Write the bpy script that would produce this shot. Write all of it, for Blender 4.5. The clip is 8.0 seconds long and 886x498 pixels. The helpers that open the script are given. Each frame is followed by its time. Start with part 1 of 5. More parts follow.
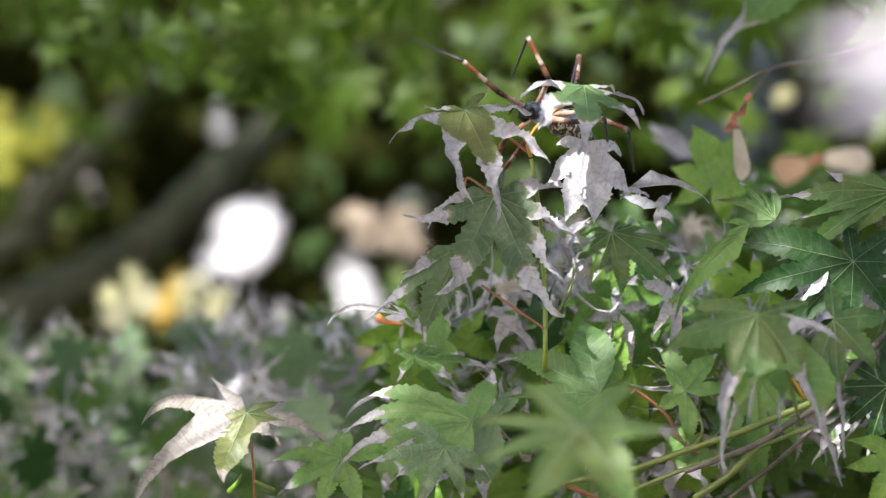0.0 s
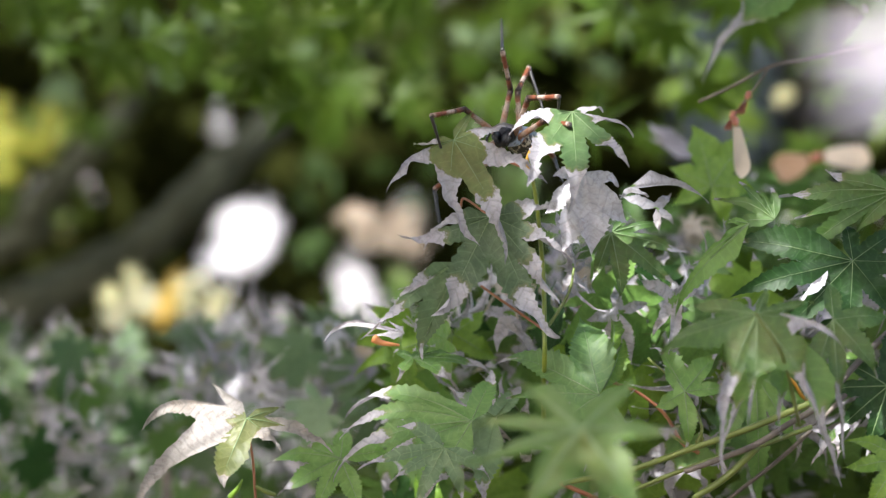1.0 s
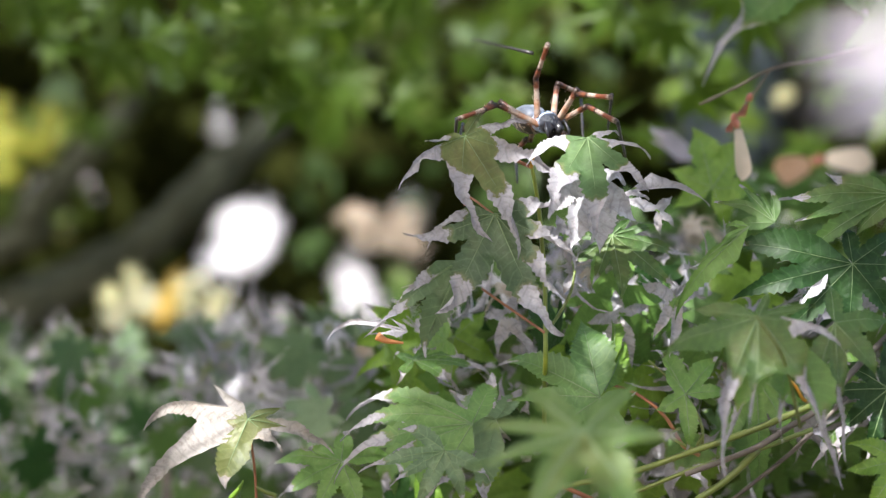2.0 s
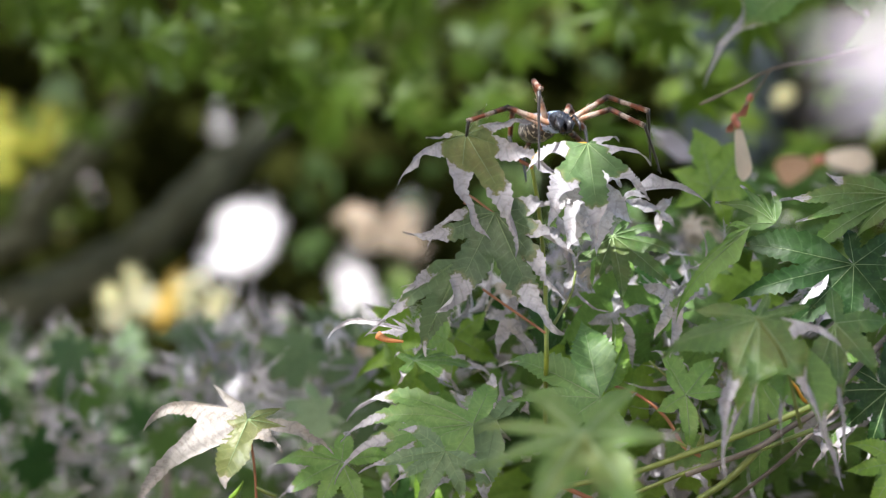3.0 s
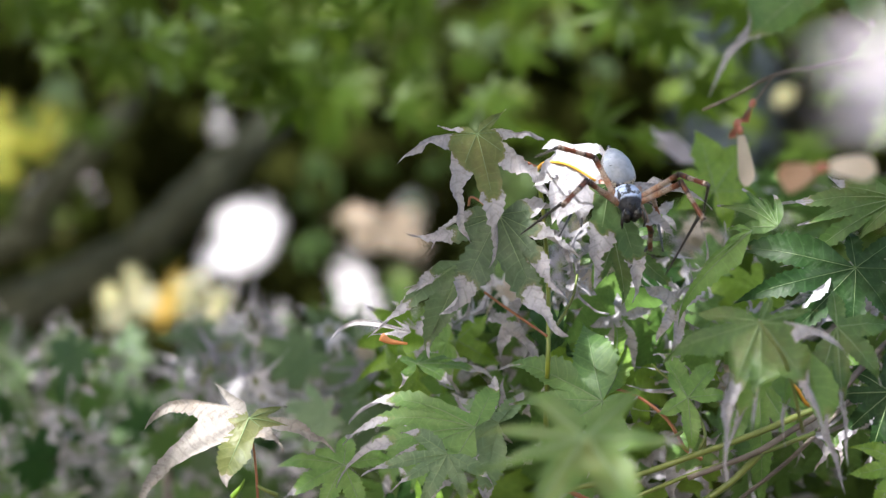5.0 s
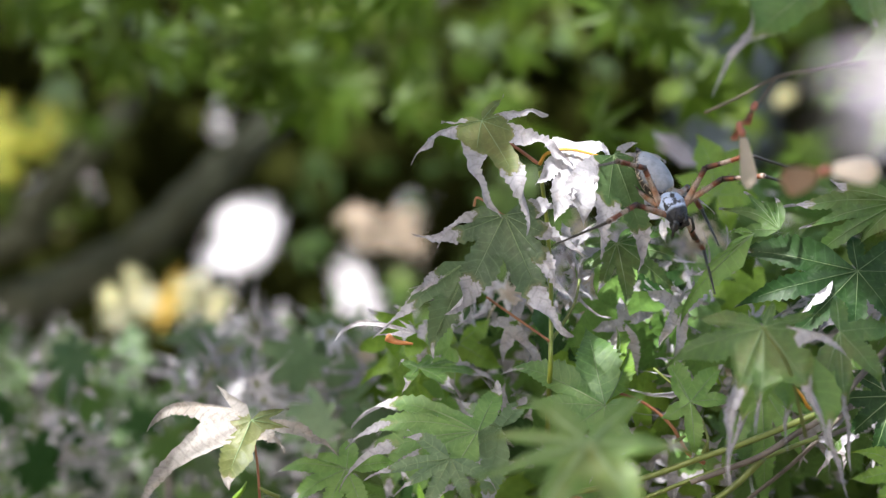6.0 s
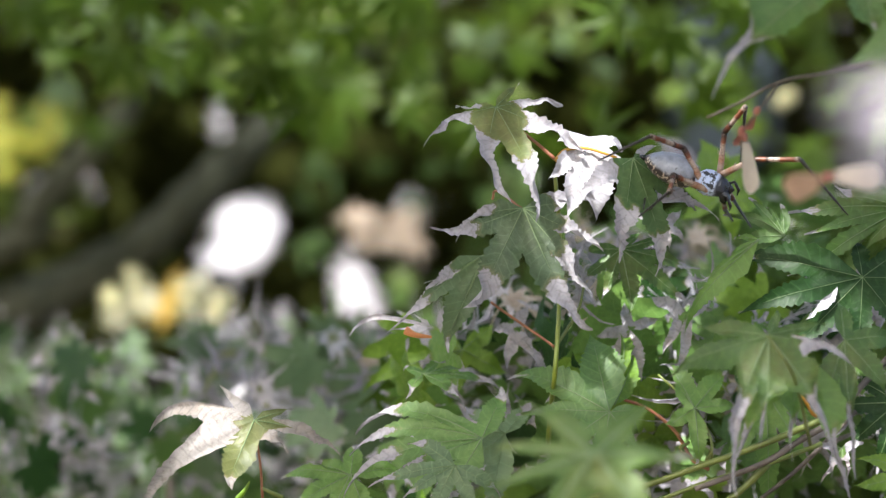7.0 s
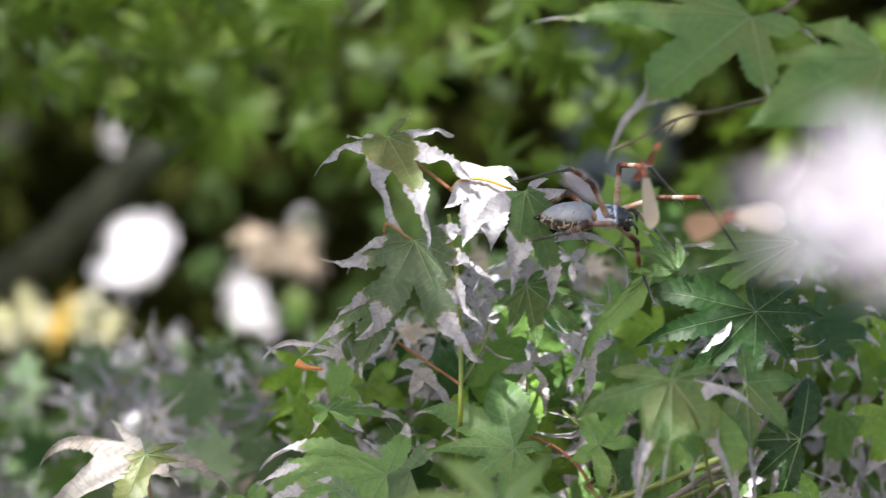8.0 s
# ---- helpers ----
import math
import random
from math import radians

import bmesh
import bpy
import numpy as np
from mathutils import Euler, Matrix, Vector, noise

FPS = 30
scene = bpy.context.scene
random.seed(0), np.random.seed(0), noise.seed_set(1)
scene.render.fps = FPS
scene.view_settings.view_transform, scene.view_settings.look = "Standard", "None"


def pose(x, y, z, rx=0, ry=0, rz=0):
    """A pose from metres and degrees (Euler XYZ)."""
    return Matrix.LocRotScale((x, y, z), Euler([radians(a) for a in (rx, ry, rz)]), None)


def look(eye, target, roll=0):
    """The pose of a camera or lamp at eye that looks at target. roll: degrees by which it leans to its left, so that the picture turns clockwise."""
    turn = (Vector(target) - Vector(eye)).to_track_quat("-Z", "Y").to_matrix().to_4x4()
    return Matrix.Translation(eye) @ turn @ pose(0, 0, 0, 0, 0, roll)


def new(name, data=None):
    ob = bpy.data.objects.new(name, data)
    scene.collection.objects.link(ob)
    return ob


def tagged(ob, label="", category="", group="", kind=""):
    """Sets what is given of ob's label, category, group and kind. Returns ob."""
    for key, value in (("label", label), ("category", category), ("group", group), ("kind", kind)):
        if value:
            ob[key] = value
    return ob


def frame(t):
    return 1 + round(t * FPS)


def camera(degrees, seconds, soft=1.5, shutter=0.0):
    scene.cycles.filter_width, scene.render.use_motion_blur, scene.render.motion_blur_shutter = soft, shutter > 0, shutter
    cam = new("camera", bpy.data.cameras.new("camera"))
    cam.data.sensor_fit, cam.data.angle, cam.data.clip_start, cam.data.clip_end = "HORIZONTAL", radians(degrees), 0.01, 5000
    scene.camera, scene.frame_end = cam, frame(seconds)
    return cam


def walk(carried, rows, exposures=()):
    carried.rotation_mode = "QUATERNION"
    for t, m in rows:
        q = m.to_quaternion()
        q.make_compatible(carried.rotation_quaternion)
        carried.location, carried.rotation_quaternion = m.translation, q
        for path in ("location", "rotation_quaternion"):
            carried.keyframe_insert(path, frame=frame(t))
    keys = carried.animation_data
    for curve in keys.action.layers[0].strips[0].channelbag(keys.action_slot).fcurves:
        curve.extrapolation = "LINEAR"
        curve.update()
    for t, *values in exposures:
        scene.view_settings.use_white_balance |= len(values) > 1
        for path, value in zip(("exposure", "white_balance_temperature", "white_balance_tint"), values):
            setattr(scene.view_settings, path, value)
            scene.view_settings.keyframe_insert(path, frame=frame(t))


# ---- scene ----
# The subject's plane stands one metre before the lens, tilted with the gaze; places near it are given in
# centimetres: u to the right, v up, w away behind that plane.
EYE = Vector((0, 0, 1.5))
GAZE = 6.0
STAGE = pose(0, 0, 0, 90 + GAZE, 0, 0)
STAGE.translation = EYE + STAGE.to_3x3() @ Vector((0, 0, -1.0))


def spot(u, v, w):
    return STAGE @ Vector((u / 100, v / 100, -w / 100))


def stage(u, v, w):
    """The pose of a thing at u, v, w whose x, y, z run right, up and towards the lens."""
    return STAGE @ Matrix.Translation((u / 100, v / 100, -w / 100))


# ---- camera ----
cam = camera(20.0, 8.0, soft=1.3, shutter=0.4)
cam.data.dof.use_dof = True
cam.data.dof.focus_distance = 1.0
cam.data.dof.aperture_fstop = 7.1
walk(cam, [
    (0, pose(0.00000, 0.00000, 1.50000, 96.0000, 0.000, 0.0000)),
    (4.0, pose(0.00000, 0.00000, 1.50000, 96.0000, 0.000, 0.0000)),
    (4.5, pose(-0.00017, -0.00004, 1.50034, 95.9936, 0.000, -0.0032)),
    (6, pose(-0.00202, -0.00042, 1.50403, 95.9227, 0.000, -0.0387)),
    (6.5, pose(-0.00270, -0.00053, 1.50503, 95.9034, 0.000, -0.0515)),
    (7, pose(-0.00405, -0.00085, 1.50805, 95.8454, 0.000, -0.0773)),
    (7.2, pose(-0.00405, -0.00093, 1.50905, 95.8263, 0.000, -0.1160)),
    (7.4, pose(-0.00305, -0.00113, 1.51155, 95.8946, 0.000, -0.3031)),
    (7.5, pose(-0.00235, -0.00123, 1.51275, 95.9361, 0.000, -0.5861)),
    (7.6, pose(-0.00305, -0.00133, 1.51405, 95.9499, 0.000, -0.8829)),
    (7.8, pose(-0.00405, -0.00149, 1.51605, 96.0406, 0.000, -1.7912)),
    (8, pose(-0.00575, -0.00165, 1.51805, 96.0668, 0.000, -2.5196)),
], exposures=[(0, 1.80, 6320, 10), (8, 1.80, 6320, 10)])

# ---- light ----
SUN_EL, SUN_AZ = 46.0, -148.0
to_sun = Vector((math.sin(radians(SUN_AZ)) * math.cos(radians(SUN_EL)), math.cos(radians(SUN_AZ)) * math.cos(radians(SUN_EL)),
                 math.sin(radians(SUN_EL))))
world = bpy.data.worlds.new("sky")
scene.world = world
world.use_nodes = True
wn = world.node_tree
sky = wn.nodes.new("ShaderNodeTexSky")
sky.sky_type, sky.sun_disc = "NISHITA", False
sky.sun_elevation, sky.sun_rotation = radians(SUN_EL), radians(SUN_AZ)
sky.air_density, sky.dust_density = 1.0, 6.0
wn.links.new(sky.outputs[0], wn.nodes["Background"].inputs[0])
wn.nodes["Background"].inputs[1].default_value = 0.15
sun = new("sun", bpy.data.lights.new("sun", "SUN"))
sun.data.energy, sun.data.angle, sun.data.color = 5.0, radians(0.6), (1.0, 0.97, 0.92)
sun.matrix_basis = look(to_sun * 30, (0, 0, 0))


# ---- materials ----
class Net:
    def __init__(self, name):
        self.mat = bpy.data.materials.new(name)
        self.mat.use_nodes = True
        self.tree = self.mat.node_tree
        self.bsdf = self.tree.nodes["Principled BSDF"]
        self.out = self.tree.nodes["Material Output"]

    def node(self, kind):
        return self.tree.nodes.new("ShaderNode" + kind)

    def link(self, a, b):
        self.tree.links.new(a, b)

    def noise(self, scale, detail=4, rough=0.6, space="Object"):
        n = self.node("TexNoise")
        n.inputs["Scale"].default_value, n.inputs["Detail"].default_value, n.inputs["Roughness"].default_value = scale, detail, rough
        c = self.node("TexCoord")
        self.link(c.outputs[space], n.inputs["Vector"])
        return n.outputs["Fac"]

    def attr(self, name):
        n = self.node("Attribute")
        n.attribute_name = name
        return n.outputs["Fac"]

    def math(self, op, a, b=0.0, c=0.0):
        n = self.node("Math")
        n.operation = op
        for i, v in enumerate((a, b, c)):
            if isinstance(v, (int, float)):
                n.inputs[i].default_value = v
            else:
                self.link(v, n.inputs[i])
        return n.outputs[0]

    def ramp(self, fac, *stops):
        n = self.node("ValToRGB")
        while len(n.color_ramp.elements) < len(stops):
            n.color_ramp.elements.new(0.5)
        for e, (p, col) in zip(n.color_ramp.elements, stops):
            e.position, e.color = p, (*col, 1)
        self.link(fac, n.inputs[0])
        return n.outputs[0]

    def mix(self, fac, a, b):
        n = self.node("Mix")
        n.data_type = "RGBA"
        for sock, v in ((n.inputs[0], fac), (n.inputs[6], a), (n.inputs[7], b)):
            if isinstance(v, (int, float)):
                sock.default_value = v
            elif isinstance(v, tuple):
                sock.default_value = (*v, 1)
            else:
                self.link(v, sock)
        return n.outputs[2]

    def bump(self, height, strength, distance):
        n = self.node("Bump")
        n.inputs["Strength"].default_value, n.inputs["Distance"].default_value = strength, distance
        self.link(height, n.inputs["Height"])
        self.link(n.outputs[0], self.bsdf.inputs["Normal"])
        return n.outputs[0]

    def finish(self, colour, rough, thin=0.0, thin_colour=None):
        self.link(colour, self.bsdf.inputs["Base Color"])
        if isinstance(rough, (int, float)):
            self.bsdf.inputs["Roughness"].default_value = rough
        else:
            self.link(rough, self.bsdf.inputs["Roughness"])
        if thin:
            t, m = self.node("BsdfTranslucent"), self.node("MixShader")
            self.link(thin_colour or colour, t.inputs["Color"])
            m.inputs[0].default_value = thin
            self.link(self.bsdf.outputs[0], m.inputs[1])
            self.link(t.outputs[0], m.inputs[2])
            self.link(m.outputs[0], self.out.inputs["Surface"])
        return self.mat


def leaf_material(name, deep, light, dry=(0.385, 0.37, 0.405), thin=0.3, gloss=0.4, blotch=0.15):
    """A maple leaf: green blade with pale side veins, scorched and papery where its tips have dried."""
    n = Net(name)
    info = n.node("ObjectInfo")
    tone = n.math("ADD", n.math("MULTIPLY", n.noise(55), 0.7), n.math("MULTIPLY", info.outputs["Random"], 0.35))
    tone = n.math("ADD", tone, n.math("MULTIPLY", n.math("SUBTRACT", n.noise(420, 5, 0.75), 0.5), 0.7))
    green = n.ramp(tone, (0.2, tuple(c * 0.7 for c in deep)), (0.85, tuple(c * 1.18 for c in light)))
    rust = n.ramp(n.noise(38, 4), (0.5, (0, 0, 0)), (0.64, (blotch, blotch, blotch)))
    green = n.mix(rust, green, (light[0] * 1.25, light[1] * 0.72, light[2] * 0.8))
    # side veins: chevrons off each lobe's rib
    along, across = n.attr("along"), n.attr("across")
    wave = n.math("SINE", n.math("MULTIPLY", n.math("SUBTRACT", along, n.math("MULTIPLY", across, 0.75)), n.math("MULTIPLY_ADD", n.noise(25, 2), 3.0, 14.0)))
    vein = n.math("POWER", n.math("MULTIPLY_ADD", wave, 0.5, 0.5), 22.0)
    vein = n.math("MULTIPLY", vein, n.math("MULTIPLY", n.noise(140, 3), 0.36))
    green = n.mix(vein, green, tuple(min(1, c * 2.1 + 0.02) for c in light))
    specks = n.math("GREATER_THAN", n.noise(520, 3), 0.64)
    green = n.mix(n.math("MULTIPLY", specks, 0.4), green, tuple(c * 0.8 + 0.035 for c in light))
    edge = n.math("ADD", n.attr("dry"), n.math("MULTIPLY", n.math("SUBTRACT", n.noise(210, 6, 0.75), 0.5), 0.5))
    gone = n.ramp(edge, (0.485, (0, 0, 0)), (0.515, (1, 1, 1)))
    rim = n.ramp(edge, (0.4, (0, 0, 0)), (0.485, (1, 1, 1)), (0.53, (0, 0, 0)))
    green = n.mix(n.math("MULTIPLY", rim, 0.55), green, (0.19, 0.16, 0.07))
    paper = n.ramp(n.noise(120, 6, 0.7), (0.25, tuple(c * 0.6 for c in dry)), (0.58, dry), (0.8, (dry[0] * 1.15, dry[1] * 1.02, dry[2] * 0.95)))
    brown = n.math("MULTIPLY", n.ramp(n.noise(40, 3), (0.55, (0, 0, 0)), (0.72, (1, 1, 1))), 0.5)
    paper = n.mix(brown, paper, (0.4, 0.31, 0.23))
    paper = n.mix(n.math("MULTIPLY", n.math("POWER", n.math("MULTIPLY_ADD", wave, 0.5, 0.5), 9.0), n.math("MULTIPLY", n.noise(160, 3), 0.75)), paper, tuple(c * 0.42 for c in dry))
    paper = n.mix(n.ramp(n.noise(520, 4, 0.7), (0.52, (0, 0, 0)), (0.66, (0.5, 0.5, 0.5))), paper, (dry[0] * 0.5, dry[1] * 0.45, dry[2] * 0.38))
    colour = n.mix(gone, green, paper)
    n.bump(n.math("ADD", n.math("ADD", n.noise(300, 5), n.math("MULTIPLY", n.noise(90, 3), n.math("MULTIPLY", gone, 1.5))), n.math("MULTIPLY", wave, 0.08)), 0.6, 0.0008)
    rough = n.math("ADD", n.math("MULTIPLY", gone, 0.22), n.math("MULTIPLY_ADD", n.noise(90), 0.2, 0.36))
    glow = n.mix(gone, n.mix(0.5, green, tuple(min(1, c * 2.0) for c in light)), paper)
    n.bsdf.inputs["Specular IOR Level"].default_value = gloss
    return n.finish(colour, rough, thin, glow)


def stem_material(name, low, high, scale=60, rough=0.45, thin=0.0, gloss=0.5):
    n = Net(name)
    n.bsdf.inputs["Specular IOR Level"].default_value = gloss
    col = n.ramp(n.noise(scale, 5), (0.3, low), (0.7, high))
    n.bump(n.noise(scale * 8, 3), 0.3, 0.0004)
    return n.finish(col, rough, thin)


LEAF = leaf_material("maple_leaf", (0.052, 0.124, 0.029), (0.118, 0.216, 0.044), gloss=0.4)
LEAF_OLIVE = leaf_material("olive_maple_leaf", (0.036, 0.058, 0.022), (0.1, 0.125, 0.036), blotch=0.4, gloss=0.3)
LEAF_DULL = leaf_material("dull_maple_leaf", (0.042, 0.078, 0.034), (0.098, 0.15, 0.068))
LEAF_TAN = leaf_material("half_bleached_leaf", (0.06, 0.086, 0.02), (0.13, 0.15, 0.05), dry=(0.31, 0.285, 0.27))
LEAF_BEIGE = leaf_material("beige_dead_leaf", (0.3, 0.23, 0.16), (0.47, 0.39, 0.31), dry=(0.5, 0.43, 0.36))
# Whiter copy of the dry paper; sun glare is put into the colour.
LEAF_WHITE = leaf_material("pale_dry_leaf", (0.1, 0.13, 0.06), (0.2, 0.22, 0.1), dry=(0.53, 0.515, 0.565))
LEAF_BRIGHT = leaf_material("bright_maple_leaf", (0.075, 0.165, 0.015), (0.16, 0.265, 0.03))
LEAF_DARK = leaf_material("dark_maple_leaf", (0.01, 0.034, 0.008), (0.024, 0.064, 0.015), gloss=0.2)
# Green kept dark for one leaf: its shade is put into the colour.
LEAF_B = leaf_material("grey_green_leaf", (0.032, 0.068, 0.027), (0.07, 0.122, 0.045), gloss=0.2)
# Near-black copy of the maple leaf; the deep shade is in its colour.
LEAF_DEEP = leaf_material("shade_painted_leaf", (0.007, 0.010, 0.002), (0.018, 0.021, 0.005), dry=(0.06, 0.042, 0.025), thin=0.08, gloss=0.0)
# Darker copy of the maple green, with half shade put into the colour.
LEAF_FAR = leaf_material("shade_toned_leaf", (0.02, 0.054, 0.005), (0.062, 0.105, 0.009), thin=0.42, gloss=0.25)
LEAF_FRESH = leaf_material("fresh_maple_leaf", (0.053, 0.128, 0.036), (0.12, 0.216, 0.055), gloss=0.4)
LEAF_PALE = leaf_material("pale_green_leaf", (0.075, 0.135, 0.062), (0.15, 0.225, 0.11), gloss=0.45)
LEAF_SOFT = leaf_material("soft_green_leaf", (0.032, 0.082, 0.016), (0.074, 0.142, 0.031), blotch=0.6)
LEAF_HAZE = leaf_material("mottled_green_leaf", (0.034, 0.08, 0.02), (0.088, 0.15, 0.036), blotch=0.5, gloss=0.35)
LEAF_ASH = leaf_material("ash_grey_leaf", (0.1, 0.13, 0.06), (0.2, 0.22, 0.1), dry=(0.3, 0.287, 0.345))
VEIN = stem_material("leaf_vein", (0.1, 0.17, 0.065), (0.17, 0.235, 0.1), 80)
STEM = stem_material("green_stem", (0.07, 0.1, 0.018), (0.16, 0.19, 0.04), 60, 0.4)
SHOOT = stem_material("yellow_green_shoot", (0.085, 0.125, 0.014), (0.22, 0.26, 0.028), 60, 0.4)
RED_STEM = stem_material("red_petiole", (0.24, 0.07, 0.04), (0.4, 0.19, 0.1), 70, 0.4, 0.25)
SCALE = stem_material("orange_bud_scale", (0.42, 0.14, 0.05), (0.6, 0.27, 0.1), 70, 0.5, 0.25)
GOLD_STEM = stem_material("golden_petiole", (0.5, 0.2, 0.02), (0.55, 0.38, 0.05), 70, 0.4, 0.25)
TWIG = stem_material("twig_bark", (0.04, 0.032, 0.026), (0.14, 0.115, 0.095), 90, 0.7)
BARK = stem_material("limb_bark", (0.036, 0.04, 0.028), (0.076, 0.082, 0.06), 14, 0.9, gloss=0.0)


# ---- shared builders ----
def mesh_of(bm, name):
    me = bpy.data.meshes.new(name)
    bm.to_mesh(me)
    bm.free()
    for p in me.polygons:
        p.use_smooth = True
    return me


def part(name, data, material, parent, label=""):
    if not isinstance(data, bpy.types.Mesh):
        data = mesh_of(data, name)
    if not data.materials:
        data.materials.append(material)
    ob = new(name, data)
    ob.parent = parent
    return tagged(ob, label)


def tube(path, radii, sides=8, bm=None):
    """A round, tapering rod through the points of path, in metres."""
    bm = bm or bmesh.new()
    pts = [Vector(p) for p in path]
    rings = []
    side = Vector((0.13, 0.31, 0.94))
    for i, p in enumerate(pts):
        d = (pts[min(i + 1, len(pts) - 1)] - pts[max(i - 1, 0)]).normalized()
        a = d.cross(side)
        a = a.normalized() if a.length > 1e-4 else d.orthogonal().normalized()
        b = d.cross(a)
        r = radii[i] if not isinstance(radii, (int, float)) else radii
        rings.append([bm.verts.new(p + (a * math.cos(2 * math.pi * k / sides) + b * math.sin(2 * math.pi * k / sides)) * r) for k in range(sides)])
    for r0, r1 in zip(rings, rings[1:]):
        for k in range(sides):
            bm.faces.new((r0[k], r0[(k + 1) % sides], r1[(k + 1) % sides], r1[k]))
    bm.faces.new(rings[0][::-1])
    bm.faces.new(rings[-1])
    return bm


def smooth_path(points, steps=5):
    """A Catmull-Rom line through the points."""
    p = [Vector(q) for q in points]
    p = [p[0] * 2 - p[1]] + p + [p[-1] * 2 - p[-2]]
    out = []
    for i in range(1, len(p) - 2):
        for k in range(steps):
            t = k / steps
            out.append(0.5 * ((2 * p[i]) + (p[i + 1] - p[i - 1]) * t + (2 * p[i - 1] - 5 * p[i] + 4 * p[i + 1] - p[i + 2]) * t * t
                              + (3 * p[i] - p[i - 1] - 3 * p[i + 1] + p[i + 2]) * t ** 3))
    out.append(p[-2])
    return out


# ---- maple leaves ----
def ordered(lobes):
    """The lobes round the stalk, beginning after the widest gap."""
    rows = sorted(((r[0] + 180) % 360 - 180, r[1], r[2], r[3] if len(r) > 3 else 1.0, r[4] if len(r) > 4 else 0.0) for r in lobes)
    gaps = [(rows[(i + 1) % len(rows)][0] - rows[i][0]) % 360 for i in range(len(rows))]
    k = gaps.index(max(gaps)) + 1
    out = []
    for a, *rest in rows[k:] + rows[:k]:
        while out and a < out[-1][0]:
            a += 360
        out.append((a, *rest))
    return out


def lobe_lines(lobes, droop, curl, seed, rows):
    """Midribs of the lobes in the leaf's own plane: lists of (point, sideways, s)."""
    rng = random.Random(seed)
    lines = []
    for ang, length, bend, *_ in lobes:
        length /= 100
        p, line = Vector((0, 0, 0)), []
        phase, hook, ripple = rng.uniform(-1, 1), rng.uniform(-75, 75), rng.uniform(0, 6)
        for i in range(rows + 1):
            s = i / rows
            a = radians(ang + bend * s * s + hook * max(0.0, s - 0.62) ** 2 * 4)
            d = Vector((math.sin(a), math.cos(a), 0))
            if i:
                p = p + d * (length / rows)
            r = length * s
            z = -droop * r * r / 0.04 - curl * (0.6 + 0.4 * phase) * max(0.0, s - 0.45) ** 2 * length * 1.6 + 0.0022 * max(0.0, s - 0.4) * math.sin(11 * s + ripple)
            line.append((p + Vector((0, 0, z)), Vector((d.y, -d.x, 0)), s))
        lines.append(line)
    return lines


